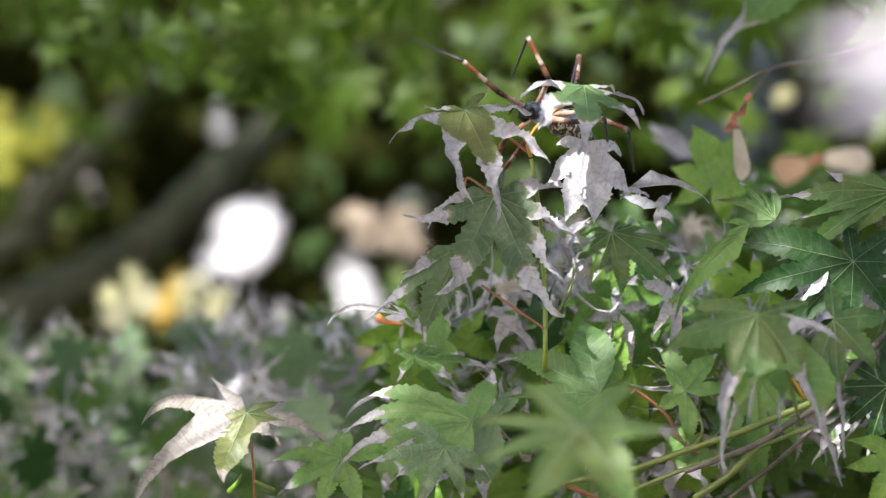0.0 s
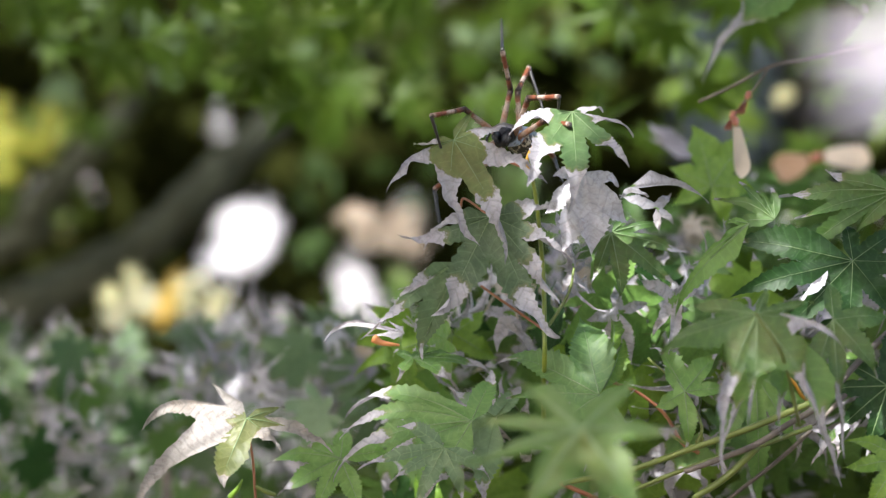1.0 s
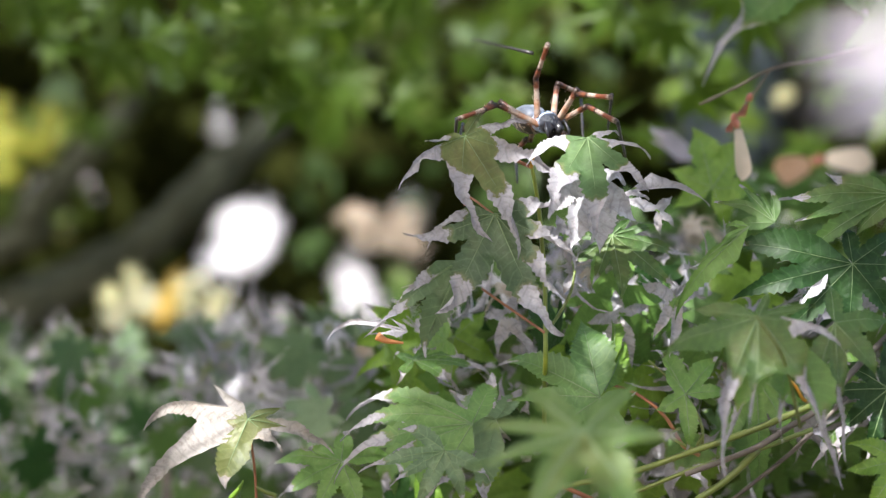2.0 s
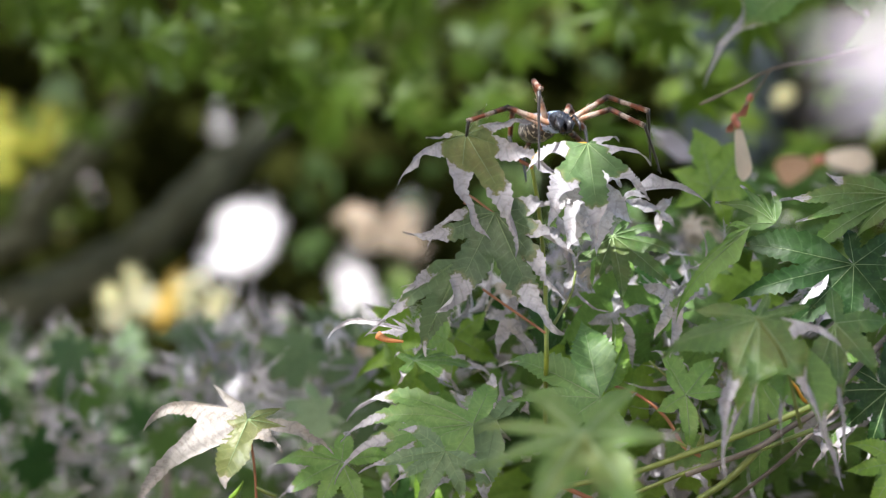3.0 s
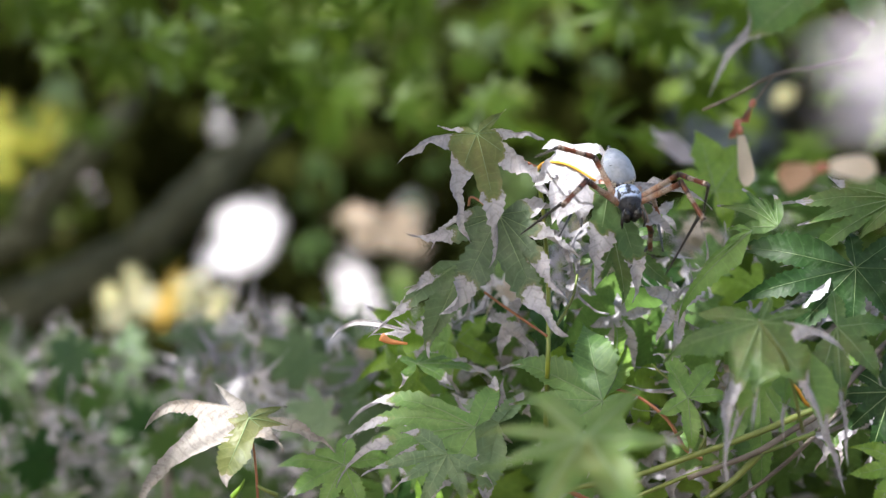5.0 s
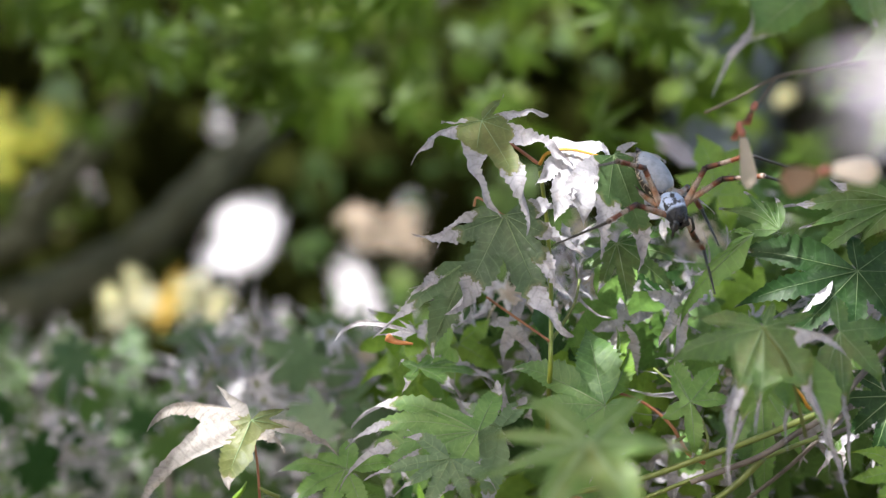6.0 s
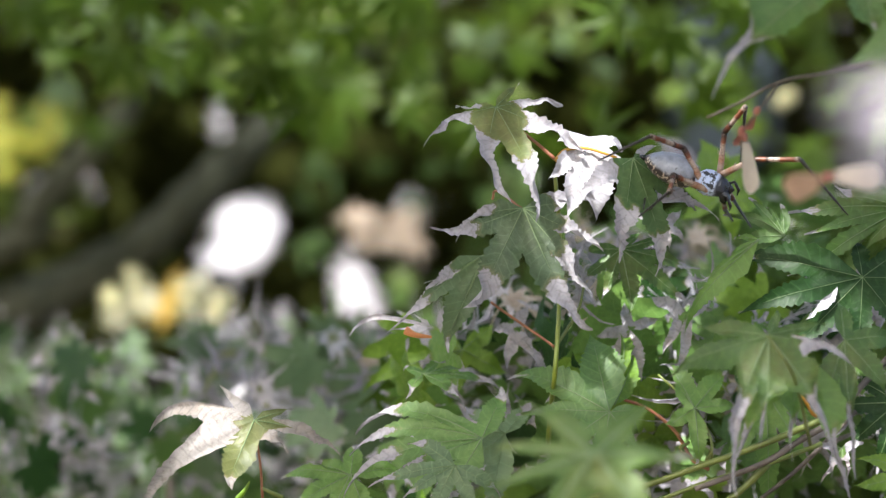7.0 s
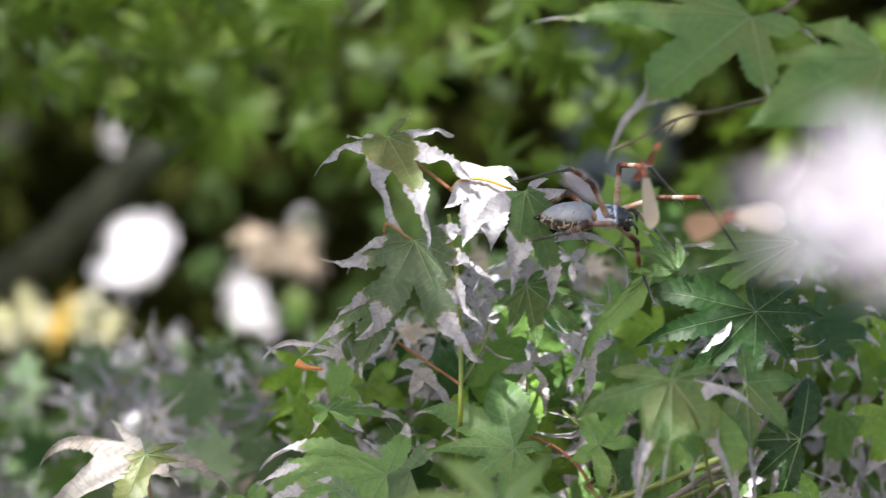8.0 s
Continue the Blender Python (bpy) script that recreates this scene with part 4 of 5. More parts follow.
# Invented leaves: they stand in for a far, round, blurred highlight.
foliage("foliage", "added pale yellow leaves standing in for a blurred highlight", spread_places(5, 35, band(0.133, 0.137, 0.059, 0.063, 149, 151)), 35, LEAF_GOLD, (0.014, 0.018), 30)
foliage("foliage", "orange maple leaves in the sun", spread_places(3, 30, band(-0.113, -0.107, -0.024, -0.014, 130, 160)), 30, LEAF_ORANGE, (0.03, 0.04), 45)
foliage("foliage", "yellow-green maple leaves, sunlight put into their colour", spread_places(26, 25, band(-0.182, -0.150, 0.026, 0.06, 235, 262), lambda u, v, w: not in_gap(u, v, w, 0.004)), 25, LEAF_LIME, (0.026, 0.04), 45)
foliage("foliage", "maple leaves at the edge of the sun, coloured as lit", spread_places(26, 26, band(-0.185, -0.142, 0.012, 0.06, 232, 262), lambda u, v, w: not in_gap(u, v, w, 0.004)), 27, LEAF_LIT, (0.026, 0.04), 45)
# Leaves added only to tint the bright gap beige.
foliage("foliage", "added tan leaves standing in for a beige bright patch", spread_places(22, 29, band(-0.042, -0.012, 0.003, 0.016, 140, 160)), 29, LEAF_BEIGE, (0.02, 0.03), 40, 1.0)
foliage("foliage", "green maple foliage, light put into its colour", spread_places(20, 26, band(-0.22, 0.26, 0.05, 0.15, 60, 120), lambda u, v, w: not in_gap(u, v, w, 0.006, GAPS + CLEAR)), 26,
        LEAF_LIT, (0.034, 0.046), 40)
foliage("foliage", "yellow-green maple spray, light put into its colour", spread_places(26, 37, band(-0.02, 0.105, 0.062, 0.105, 135, 190)), 37, LEAF_LIT, (0.03, 0.042), 50)
foliage("foliage", "green maple spray over the limb, light put into its colour", spread_places(50, 46, band(-0.09, -0.005, 0.055, 0.1, 130, 185), lambda u, v, w: not in_gap(u, v, w, 0.006, GAPS + CLEAR)), 46, LEAF_LIT, (0.03, 0.042), 50)
foliage("foliage", "far maple foliage, deep shade put into its colour", spread_places(23000, 23, band(-0.3, 0.34, -0.17, 0.22, 270, 420), lambda u, v, w: not in_gap(u, v, w, 0.006)), 23,
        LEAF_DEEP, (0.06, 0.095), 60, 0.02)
foliage("foliage", "maple spray beside the limb, shade put into its colour", spread_places(70, 63, band(-0.130, -0.110, 0.04, 0.06, 262, 275)), 63, LEAF_DEEP, (0.05, 0.07), 50)
foliage("foliage", "olive maple leaves in the shade under the limb", spread_places(70, 64, band(-0.055, 0.05, -0.04, 0.035, 150, 230), lambda u, v, w: not in_gap(u, v, w, 0.008, GAPS + [(-0.027, 0.01, 0.02, 0.012)])), 64, LEAF_SOFT, (0.03, 0.045), 50)
# The sheen on these leaves is their pale colour.
foliage("foliage", "maple leaves with sheen put into a pale grey-green colour", spread_places(26, 67, band(-0.17, -0.05, 0.06, 0.1, 130, 190), lambda u, v, w: not in_gap(u, v, w, 0.006, GAPS + CLEAR)) + spread_places(9, 68, band(0.0, 0.09, 0.07, 0.1, 140, 190)), 67, LEAF_PALE, (0.024, 0.038), 50)
# Invented leaves: a stand-in for a blurred pale green disc of light.
foliage("foliage", "added pale green leaves standing in for a blurred bright disc", spread_places(7, 69, band(-0.0145, -0.0095, 0.0145, 0.021, 148, 156)), 69, LEAF_PALE, (0.013, 0.019), 40)
foliage("foliage", "foot of the far hedge, shade put into its colour", [Matrix.Translation((random.Random(k + 500).uniform(-1.5, 1.7), random.Random(k + 7000).uniform(3.8, 5.2), random.Random(k + 15000).uniform(0.02, 1.3))) @ pose(0, 0, 0, 90, 0, 0)
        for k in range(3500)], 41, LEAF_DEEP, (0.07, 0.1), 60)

foliage("foliage", "soft green maple leaves behind the branch", spread_places(46, 39, band(0.10, 0.19, -0.005, 0.03, 25, 70)), 39, LEAF_SOFT, (0.026, 0.036), 45, 0.3)
foliage("foliage", "soft green maple leaves below the shoot", spread_places(60, 61, band(0.045, 0.125, -0.05, 0.016, 28, 75), lambda u, v, w: v / (100 + w) < 0.3 * u / (100 + w) - 0.008), 61, LEAF_SOFT, (0.026, 0.038), 45, 0.3)
fill_leaves(hedge, 9, 62, band(0.046, 0.1, -0.012, 0.012, 16, 34), [LEAF_ASH, LEAF_BEIGE], 50, WITHERED)
# Invented foliage, coloured to fill a distant blue-grey patch.
foliage("foliage", "added blue-grey leaves standing in for a distant blue-grey patch", spread_places(200, 38, band(0.098, 0.128, 0.04, 0.09, 235, 266)), 38, LEAF_BLUE, (0.03, 0.05), 50)

# ---- the canopy overhead, out of view, with boughs added to shade the scene ----
def canopy_places(seed, count, choose, radius):
    rng = random.Random(seed)
    out = []
    for k in range(count):
        p = choose(rng)
        if p.z < 1.5 + max(0, p.y) * 0.26 + 0.3 or lit(p, radius):
            continue
        m = STAGE.copy()
        m.translation = p
        out.append(m)
    return out


core = spot(2, 0, 3)
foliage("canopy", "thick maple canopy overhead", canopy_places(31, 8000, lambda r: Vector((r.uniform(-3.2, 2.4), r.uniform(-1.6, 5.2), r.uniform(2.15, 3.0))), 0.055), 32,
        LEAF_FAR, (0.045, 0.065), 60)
foliage("canopy", "unseen fine-leaved maple bough placed to shade the sprig", canopy_places(33, 9000, lambda r: core + to_sun * r.uniform(0.75, 1.5) + Vector((r.uniform(-0.5, 0.5), r.uniform(-0.45, 0.45), r.uniform(-0.1, 0.2))), 0.036), 34,
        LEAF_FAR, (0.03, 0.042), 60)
foliage("canopy", "unseen maple canopy added to darken the background", canopy_places(51, 6500, lambda r: Vector((r.uniform(-3.2, 2.4), r.uniform(1.2, 5.2), r.uniform(2.3, 3.1))), 0.055), 52,
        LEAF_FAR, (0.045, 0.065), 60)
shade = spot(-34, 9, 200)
foliage("canopy", "unseen maple bough added to shade the limb", canopy_places(43, 2600, lambda r: shade + to_sun * r.uniform(0.95, 1.5) + Vector((r.uniform(-0.4, 0.4), r.uniform(-0.4, 0.4), r.uniform(-0.1, 0.2))), 0.045), 44,
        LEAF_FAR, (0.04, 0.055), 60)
# Invented foliage behind the lens, there to cut the frontal sky light.
foliage("foliage", "unseen hedge added behind the lens to block sky light", [Matrix.Translation((random.Random(k).uniform(-5, 5), random.Random(k + 9000).uniform(-4.2, -3.2), random.Random(k + 20000).uniform(0.05, 2.5))) @ pose(0, 0, 0, 90, 0, 180)
        for k in range(3500)], 36, LEAF_FAR, (0.08, 0.12), 60)


# ---- the orb-weaver ----
def shell_material(name):
    """Abdomen: silver-grey back, tinted blue for sky sheen, with rows of dark dots, dark flanks with cream streaks."""
    n = Net(name)
    sep = n.node("SeparateXYZ")
    co = n.node("TexCoord")
    n.link(co.outputs["Object"], sep.inputs[0])
    x, y, z = sep.outputs
    grain = n.noise(500, 5)
    back = n.ramp(n.math("MULTIPLY_ADD", grain, 0.5, n.math("MULTIPLY", n.noise(160, 3), 0.5)), (0.3, (0.14, 0.155, 0.19)), (0.68, (0.29, 0.315, 0.38)))
    wav = n.math("SINE", n.math("ADD", n.math("MULTIPLY", y, 1700.0), n.math("MULTIPLY", n.noise(240, 3), 26.0)))
    flank = n.ramp(wav, (0.35, (0.03, 0.022, 0.02)), (0.8, (0.46, 0.4, 0.32)))
    side = n.ramp(n.math("MULTIPLY_ADD", z, 120.0, n.math("MULTIPLY_ADD", n.noise(200), 0.4, 0.02)), (0.42, (0, 0, 0)), (0.58, (1, 1, 1)))
    dots = n.math("GREATER_THAN", n.noise(420, 1), 0.72)
    back = n.mix(n.math("MULTIPLY", dots, 0.7), back, (0.04, 0.04, 0.05))
    n.bump(grain, 0.3, 0.0003)
    return n.finish(n.mix(side, flank, back), 0.32)


def carapace_material(name):
    """Silvery hairs on black, bare and glossy black towards the face."""
    n = Net(name)
    sep = n.node("SeparateXYZ")
    co = n.node("TexCoord")
    n.link(co.outputs["Object"], sep.inputs[0])
    fur = n.ramp(n.noise(330, 4, 0.6), (0.4, (0.012, 0.014, 0.022)), (0.45, (0.42, 0.5, 0.7)))
    face = n.ramp(n.math("MULTIPLY_ADD", sep.outputs[1], 110.0, n.math("MULTIPLY", n.noise(300), 0.5)), (0.56, (0, 0, 0)), (0.72, (1, 1, 1)))
    n.bump(n.noise(420, 4), 1.0, 0.0014)
    return n.finish(n.mix(face, fur, (0.007, 0.009, 0.018)), 0.42)


def leg_material(name, scale, dark, *stops):
    """Bands along a leg's piece, speckled with dark hairs."""
    n = Net(name)
    sep = n.node("SeparateXYZ")
    co = n.node("TexCoord")
    n.link(co.outputs["Object"], sep.inputs[0])
    z = n.math("ADD", n.math("MULTIPLY", sep.outputs[2], scale), n.math("MULTIPLY", n.math("SUBTRACT", n.noise(500), 0.5), 0.16))
    col = n.ramp(z, *stops)
    col = n.mix(n.math("MULTIPLY", n.math("GREATER_THAN", n.noise(1100, 3), 0.57), 0.5), col, dark)
    n.bump(n.noise(1200, 3), 0.5, 0.0002)
    return n.finish(col, 0.42, 0.2)


SHELL, CARAPACE = shell_material("abdomen_shell"), carapace_material("carapace_fur")
UMBER, CREAM, PEACH, RUST = (0.022, 0.011, 0.008), (0.36, 0.28, 0.235), (0.32, 0.155, 0.09), (0.18, 0.052, 0.02)
FEMUR = leg_material("banded_femur", 50, (0.1, 0.05, 0.03), (0.02, RUST), (0.1, PEACH), (0.3, CREAM), (0.42, PEACH), (0.56, CREAM), (0.7, CREAM), (0.78, RUST), (0.92, UMBER))
TIBIA = leg_material("banded_tibia", 50, (0.06, 0.025, 0.015), (0.06, UMBER), (0.22, RUST), (0.3, UMBER), (0.36, CREAM), (0.52, CREAM), (0.58, RUST), (0.84, RUST), (0.9, CREAM), (0.97, UMBER))
SHIN = stem_material("black_shin", (0.012, 0.011, 0.012), (0.03, 0.025, 0.025), 200, 0.35)
JET = stem_material("jet_black_shell", (0.008, 0.008, 0.01), (0.015, 0.015, 0.02), 200, 0.2)

spider = tagged(new("spider"), "long-legged orb-weaver spider, silver-grey with banded orange legs", "spider")
spider.empty_display_size = 0.01


def lathe(profile, wide=1.0, tall=1.0, sides=24):
    """A body of revolution along y: (y, radius) in centimetres, flattened by wide and tall."""
    bm = bmesh.new()
    rings = []
    for y, r in profile:
        rings.append([bm.verts.new((r * wide * math.cos(2 * math.pi * k / sides) / 100, y / 100, r * tall * math.sin(2 * math.pi * k / sides) / 100)) for k in range(sides)])
    for r0, r1 in zip(rings, rings[1:]):
        for k in range(sides):
            bm.faces.new((r0[k], r1[k], r1[(k + 1) % sides], r0[(k + 1) % sides]))
    bm.faces.new(rings[0])
    bm.faces.new(rings[-1][::-1])
    bmesh.ops.recalc_face_normals(bm, faces=bm.faces[:])
    return bm


abdomen = part("abdomen", lathe([(-0.52, 0.08), (-0.56, 0.3), (-0.66, 0.52), (-0.9, 0.66), (-1.3, 0.71), (-1.75, 0.67), (-2.15, 0.54), (-2.45, 0.35), (-2.64, 0.16), (-2.72, 0.05)], 0.92, 0.86),
               SHELL, spider, "silver-grey abdomen with streaked flanks")
part("spinnerets", lathe([(-2.66, 0.12), (-2.82, 0.09), (-2.92, 0.03)], 1, 1, 10), JET, abdomen)
thorax = part("cephalothorax", lathe([(-0.55, 0.06), (-0.5, 0.24), (-0.3, 0.5), (0.0, 0.58), (0.3, 0.52), (0.5, 0.45), (0.68, 0.38), (0.8, 0.2), (0.83, 0.04)], 1.0, 0.8), CARAPACE, spider,
              "silver-haired head and thorax with black face")
for k, (ex, ey, ez) in enumerate([(0.08, 0.72, 0.16), (-0.08, 0.72, 0.16), (0.1, 0.66, 0.22), (-0.1, 0.66, 0.22), (0.24, 0.6, 0.16), (-0.24, 0.6, 0.16)]):
    bm = bmesh.new()
    bmesh.ops.create_uvsphere(bm, u_segments=8, v_segments=6, radius=0.0008, matrix=Matrix.Translation((ex / 100, ey / 100, ez / 100)))
    part("eye", bm, JET, thorax)
for sx in (-1, 1):
    part("chelicera", tube([(sx * 0.002, 0.0062, 0.0), (sx * 0.0021, 0.0082, -0.0022), (sx * 0.0014, 0.0076, -0.0048), (sx * 0.0006, 0.0066, -0.006)], [0.0019, 0.0023, 0.0017, 0.0004], 10), JET, thorax, "jet black fang")
    part("palp", tube([(sx * 0.0028, 0.0056, -0.001), (sx * 0.0042, 0.0092, 0.001), (sx * 0.0048, 0.0115, -0.003), (sx * 0.0044, 0.0115, -0.0058)], [0.0006, 0.0006, 0.0007, 0.0003], 8), JET, thorax)

FEMUR_L, TIBIA_L, SHIN_L = 1.95, 1.9, 3.1


def leg_piece(name, length, radii, material, label=""):
    """A leg's piece along z, thicker at its joints."""
    steps = 10
    bm = tube([(0, 0, length / 100 * i / steps) for i in range(steps + 1)],
              [np.interp(i / steps, np.linspace(0, 1, len(radii)), radii) / 1000 for i in range(steps + 1)], 10)
    # bristles
    rng = random.Random(int(length * 100))
    for _ in range(34):
        s, a = rng.uniform(0.06, 0.96), rng.uniform(0, 2 * math.pi)
        r = np.interp(s, np.linspace(0, 1, len(radii)), radii) / 1000
        out = Vector((math.cos(a), math.sin(a), 0))
        root = out * r * 0.9 + Vector((0, 0, s * length / 100))
        tube([root, root + out * 0.0007 + Vector((0, 0, 0.0006)), root + out * 0.001 + Vector((0, 0, 0.0013))], [0.00009, 0.00006, 0.00002], 3, bm)
    return part(name, bm, material, spider, label)


class Leg:
    def __init__(self, x, y, front=1, thick=1.3):
        self.hip = Vector((x / 100, y / 100, -0.001))
        self.front = front
        self.pieces = [(leg_piece("femur", FEMUR_L, [0.9 * thick, 1.05 * thick, 0.95 * thick, 0.8 * thick, 0.95 * thick], FEMUR), FEMUR_L),
                       (leg_piece("tibia", TIBIA_L, [0.9 * thick, 0.75 * thick, 0.7 * thick, 0.85 * thick], TIBIA), TIBIA_L),
                       (leg_piece("metatarsus", SHIN_L, [0.6 * thick, 0.42 * thick, 0.36 * thick, 0.2 * thick], SHIN), SHIN_L)]


legs = {"fore_a": Leg(-0.32, 0.34), "fore_b": Leg(-0.4, 0.12), "rear_a": Leg(-0.4, -0.12, -1), "rear_b": Leg(-0.32, -0.32, -1),
        "fore_c": Leg(0.32, 0.34), "fore_d": Leg(0.4, 0.12), "rear_c": Leg(0.4, -0.12, -1), "rear_d": Leg(0.32, -0.32, -1)}


def body_pose(u, v, w, ahead, back):
    """The body's pose: where it stands, which way it heads and where its back looks, both in right, up and towards the lens."""
    y = Vector(ahead).normalized()
    x = y.cross(Vector(back)).normalized()
    z = x.cross(y)
    m = Matrix((x, y, z)).transposed().to_4x4()
    return Matrix.Translation((u / 100, v / 100, -w / 100)) @ m


def climb(rows, steps):
    """The body's rows: t, u, v, w, ahead, back. Each leg's rows, at the same times: knee, ankle and foot, each u, v."""
    places = [body_pose(*r[1:]) for r in rows]
    walk(spider, [(r[0], STAGE @ m) for r, m in zip(rows, places)])
    for name, path in steps.items():
        leg = legs[name]
        keyed = [[], [], []]
        for r, m, joints in zip(rows, places, path):
            at = m @ leg.hip
            inv = m.inverted()
            for k, (piece, length) in enumerate(leg.pieces):
                goal = Vector((joints[2 * k] / 100, joints[2 * k + 1] / 100, 0))
                d = Vector((goal.x - at.x, goal.y - at.y, 0))
                n = length / 100
                if d.length > n * 0.995:
                    d = d.normalized() * n
                else:
                    d.z = leg.front * (1 if k < 2 else -1) * math.sqrt(n * n - d.length_squared) * 0.9
                    d = d.normalized() * n
                turn = d.to_track_quat("Z", "Y").to_matrix().to_4x4()
                keyed[k].append((r[0], inv @ Matrix.Translation(at) @ turn))
                at = at + d
        for (piece, _), path_rows in zip(leg.pieces, keyed):
            walk(piece, path_rows)


def motions():
    """All that moves: the twigs' sway and the creature's climb."""
    sway(left_twig, [(0, -0.1, 0.19), (0.5, -0.05, 0.1), (1, -0.07, -0.02), (1.5, -0.03, -0.05), (3, -0.03, -0.07), (3.5, 0.0, -0.0), (4, -0.07, 0.0), (4.5, -0.03, 0.04), (6, -0.03, 0.17), (6.5, -0.03, 0.23), (7, -0.05, 0.44), (7.5, -0.1, 0.5), (8, -0.23, 0.46)])
    sway(branch, [(0, -0.06, 0.16), (0.5, -0.08, 0.12), (1, -0.08, 0.15), (1.5, -0.06, 0.08), (3, -0.03, 0.02), (3.5, -0.0, 0.0), (4, -0.01, 0.0), (4.5, -0.01, 0.0), (6, 0.03, -0.01), (6.5, 0.02, -0.01), (7, 0.07, 0.0), (7.5, 0.1, -0.05), (8, 0.4, -0.07)])
    sway(dark_twig, [(0, -0.07, 0.12), (0.5, -0.09, 0.09), (1, -0.09, 0.14), (1.5, -0.09, 0.07), (3, -0.05, -0.0), (3.5, -0.0, -0.0), (4, -0.0, -0.03), (4.5, -0.01, -0.05), (6, -0.03, 0.01), (6.5, -0.02, 0.01), (7, 0.03, 0.03), (7.5, 0.05, 0.08), (8, -0.03, 0.11)])
    sway(fore_twig, [(0, -0.12, 0.21), (0.5, -0.12, 0.15), (1, -0.09, 0.18), (1.5, -0.06, 0.09), (3, -0.03, 0.03), (3.5, 0.0, 0.0), (4, 0.0, 0.0), (4.5, -0.01, -0.0), (6, 0.0, 0.03), (6.5, -0.02, 0.01), (7, 0.03, -0.01), (7.5, 0.08, -0.16), (8, 0.26, -0.28)])
    sway(right_twig, [(0, -0.09, 0.2), (0.5, -0.08, 0.14), (1, -0.11, 0.2), (1.5, -0.08, 0.11), (3, -0.05, 0.05), (3.5, 0.0, 0.0), (4, 0.0, -0.02), (4.5, -0.03, 0.02), (6, -0.01, 0.02), (6.5, -0.01, 0.01), (7, 0.03, -0.02), (7.5, 0.02, -0.04), (8, 0.26, -0.23)])
    sway(high_twig, [(0, 0.0, 0.12), (0.5, -0.03, 0.09), (1, -0.06, 0.18), (1.5, -0.06, 0.09), (3, -0.03, 0.03), (3.5, 0.0, 0.0), (4, 0.03, -0.12), (4.5, 0.08, -0.22), (6, 0.13, -0.05), (6.5, -0.03, 0.27), (7, -0.04, 0.15), (7.5, 0.12, -0.39), (8, -0.17, -0.61)])
    sway(samaras, [(0, -0.14, 0.03), (0.5, -0.12, 0.03), (1, -0.14, 0.11), (1.5, -0.11, 0.03), (3, -0.08, 0.02), (3.5, 0.0, -0.0), (4, -0.02, -0.06), (4.5, -0.03, -0.09), (6, -0.05, 0.0), (6.5, -0.05, 0.15), (7, -0.11, 0.11), (7.5, 0.21, 0.07), (8, -0.01, 0.24)])
    stir(leaf_a, 0.5, [(0, 0.86, 5.55, 4, -38, 4), (0.5, 0.63, 4.77, -4, -26, 4), (1, 0.43, 4.36, -7, -18, 4), (1.5, 0.7, 4.48, -8, -16, 4), (2.8, 0.93, 4.54, -7, -19, 4), (3.5, 0.89, 4.7, 0, -22, 4), (3.8, 1.05, 4.5, 3, -15, 4), (4.2, 1.05, 3.99, 3, -14, 4), (4.7, 1.19, 4.41, 12, -14, 4), (5.8, 1.48, 5.28, -2, -30, 4), (6.3, 1.28, 5.62, -3, -36, 4), (7, 1.85, 6.22, 0, -35, 4), (7.5, 1.53, 6.39, 0, -35, 4), (8, 1.57, 6.41, 0, -36, 4)])
    stir(leaf_b, -0.6, [(0, 5.58, 6.46, 10, -66, -4), (0.5, 5.83, 5.48, -8, -48, -4), (1, 5.1, 5.43, 6, -46, -4), (1.5, 5.72, 4.9, 2, -44, -4), (2.8, 5.72, 4.16, 3, -42, -4), (3.5, 5.72, 4.23, 0, -40, -4), (3.8, 5.81, 4.23, 2, -40, -4), (4.2, 5.99, 3.38, 3, -35, -4), (4.7, 6.37, 2.54, -6, -15, 15), (5.8, 6.61, 3.73, -8, -14, 24), (6.3, 6.72, 4.18, -8, -12, 24), (7, 7.24, 4.14, -8, -12, 24), (7.5, 7.06, 4.33, -8, -12, 24), (8, 7.03, 4.26, -8, -12, 24)])
    stir(leaf_white, 0.6, [(0, 5.79, 4.32, 0, -20, 6), (0.5, 5.68, 3.76, 0, -20, 6), (1, 5.68, 3.08, 0, -20, 6), (1.5, 6.02, 3.19, 0, -24, 6), (2.8, 5.79, 3.08, 0, -30, 6), (3.5, 5.79, 3.08, 0, -30, 6), (4.2, 5.34, 3.2, 0, -28, 6), (4.7, 5.18, 3.97, 0, -24, 6), (5.8, 5.17, 4.49, 0, -24, 6), (6.3, 5.3, 4.66, 0, -24, 6), (7, 5.58, 5.03, 0, -24, 6), (7.5, 5.45, 5.22, 0, -24, 6), (8, 5.47, 5.23, 0, -24, 6)])
    stir(leaf_c, 0.8, [(0, 2.09, 2.15, 0, -20, -3), (0.5, 2.04, 1.59, 0, -20, -3), (1, 1.93, 1.31, 0, -20, -3), (1.5, 2.09, 1.36, 0, -20, -3), (2.8, 2.09, 1.43, 0, -20, -3), (3.5, 2.09, 1.47, 0, -20, -3), (3.8, 2.09, 1.36, 0, -20, -3), (4.2, 2.04, 1.3, 0, -20, -3), (4.7, 2.15, 1.39, 0, -20, -3), (5.8, 2.28, 1.62, 0, -20, -3), (6.3, 2.42, 1.65, 0, -20, -3), (6.5, 2.5, 1.74, 0, -20, -3), (7, 2.95, 2.17, 0, -20, -3), (7.5, 2.65, 2.37, 0, -20, -3), (8, 2.69, 2.27, 0, -20, -3)])
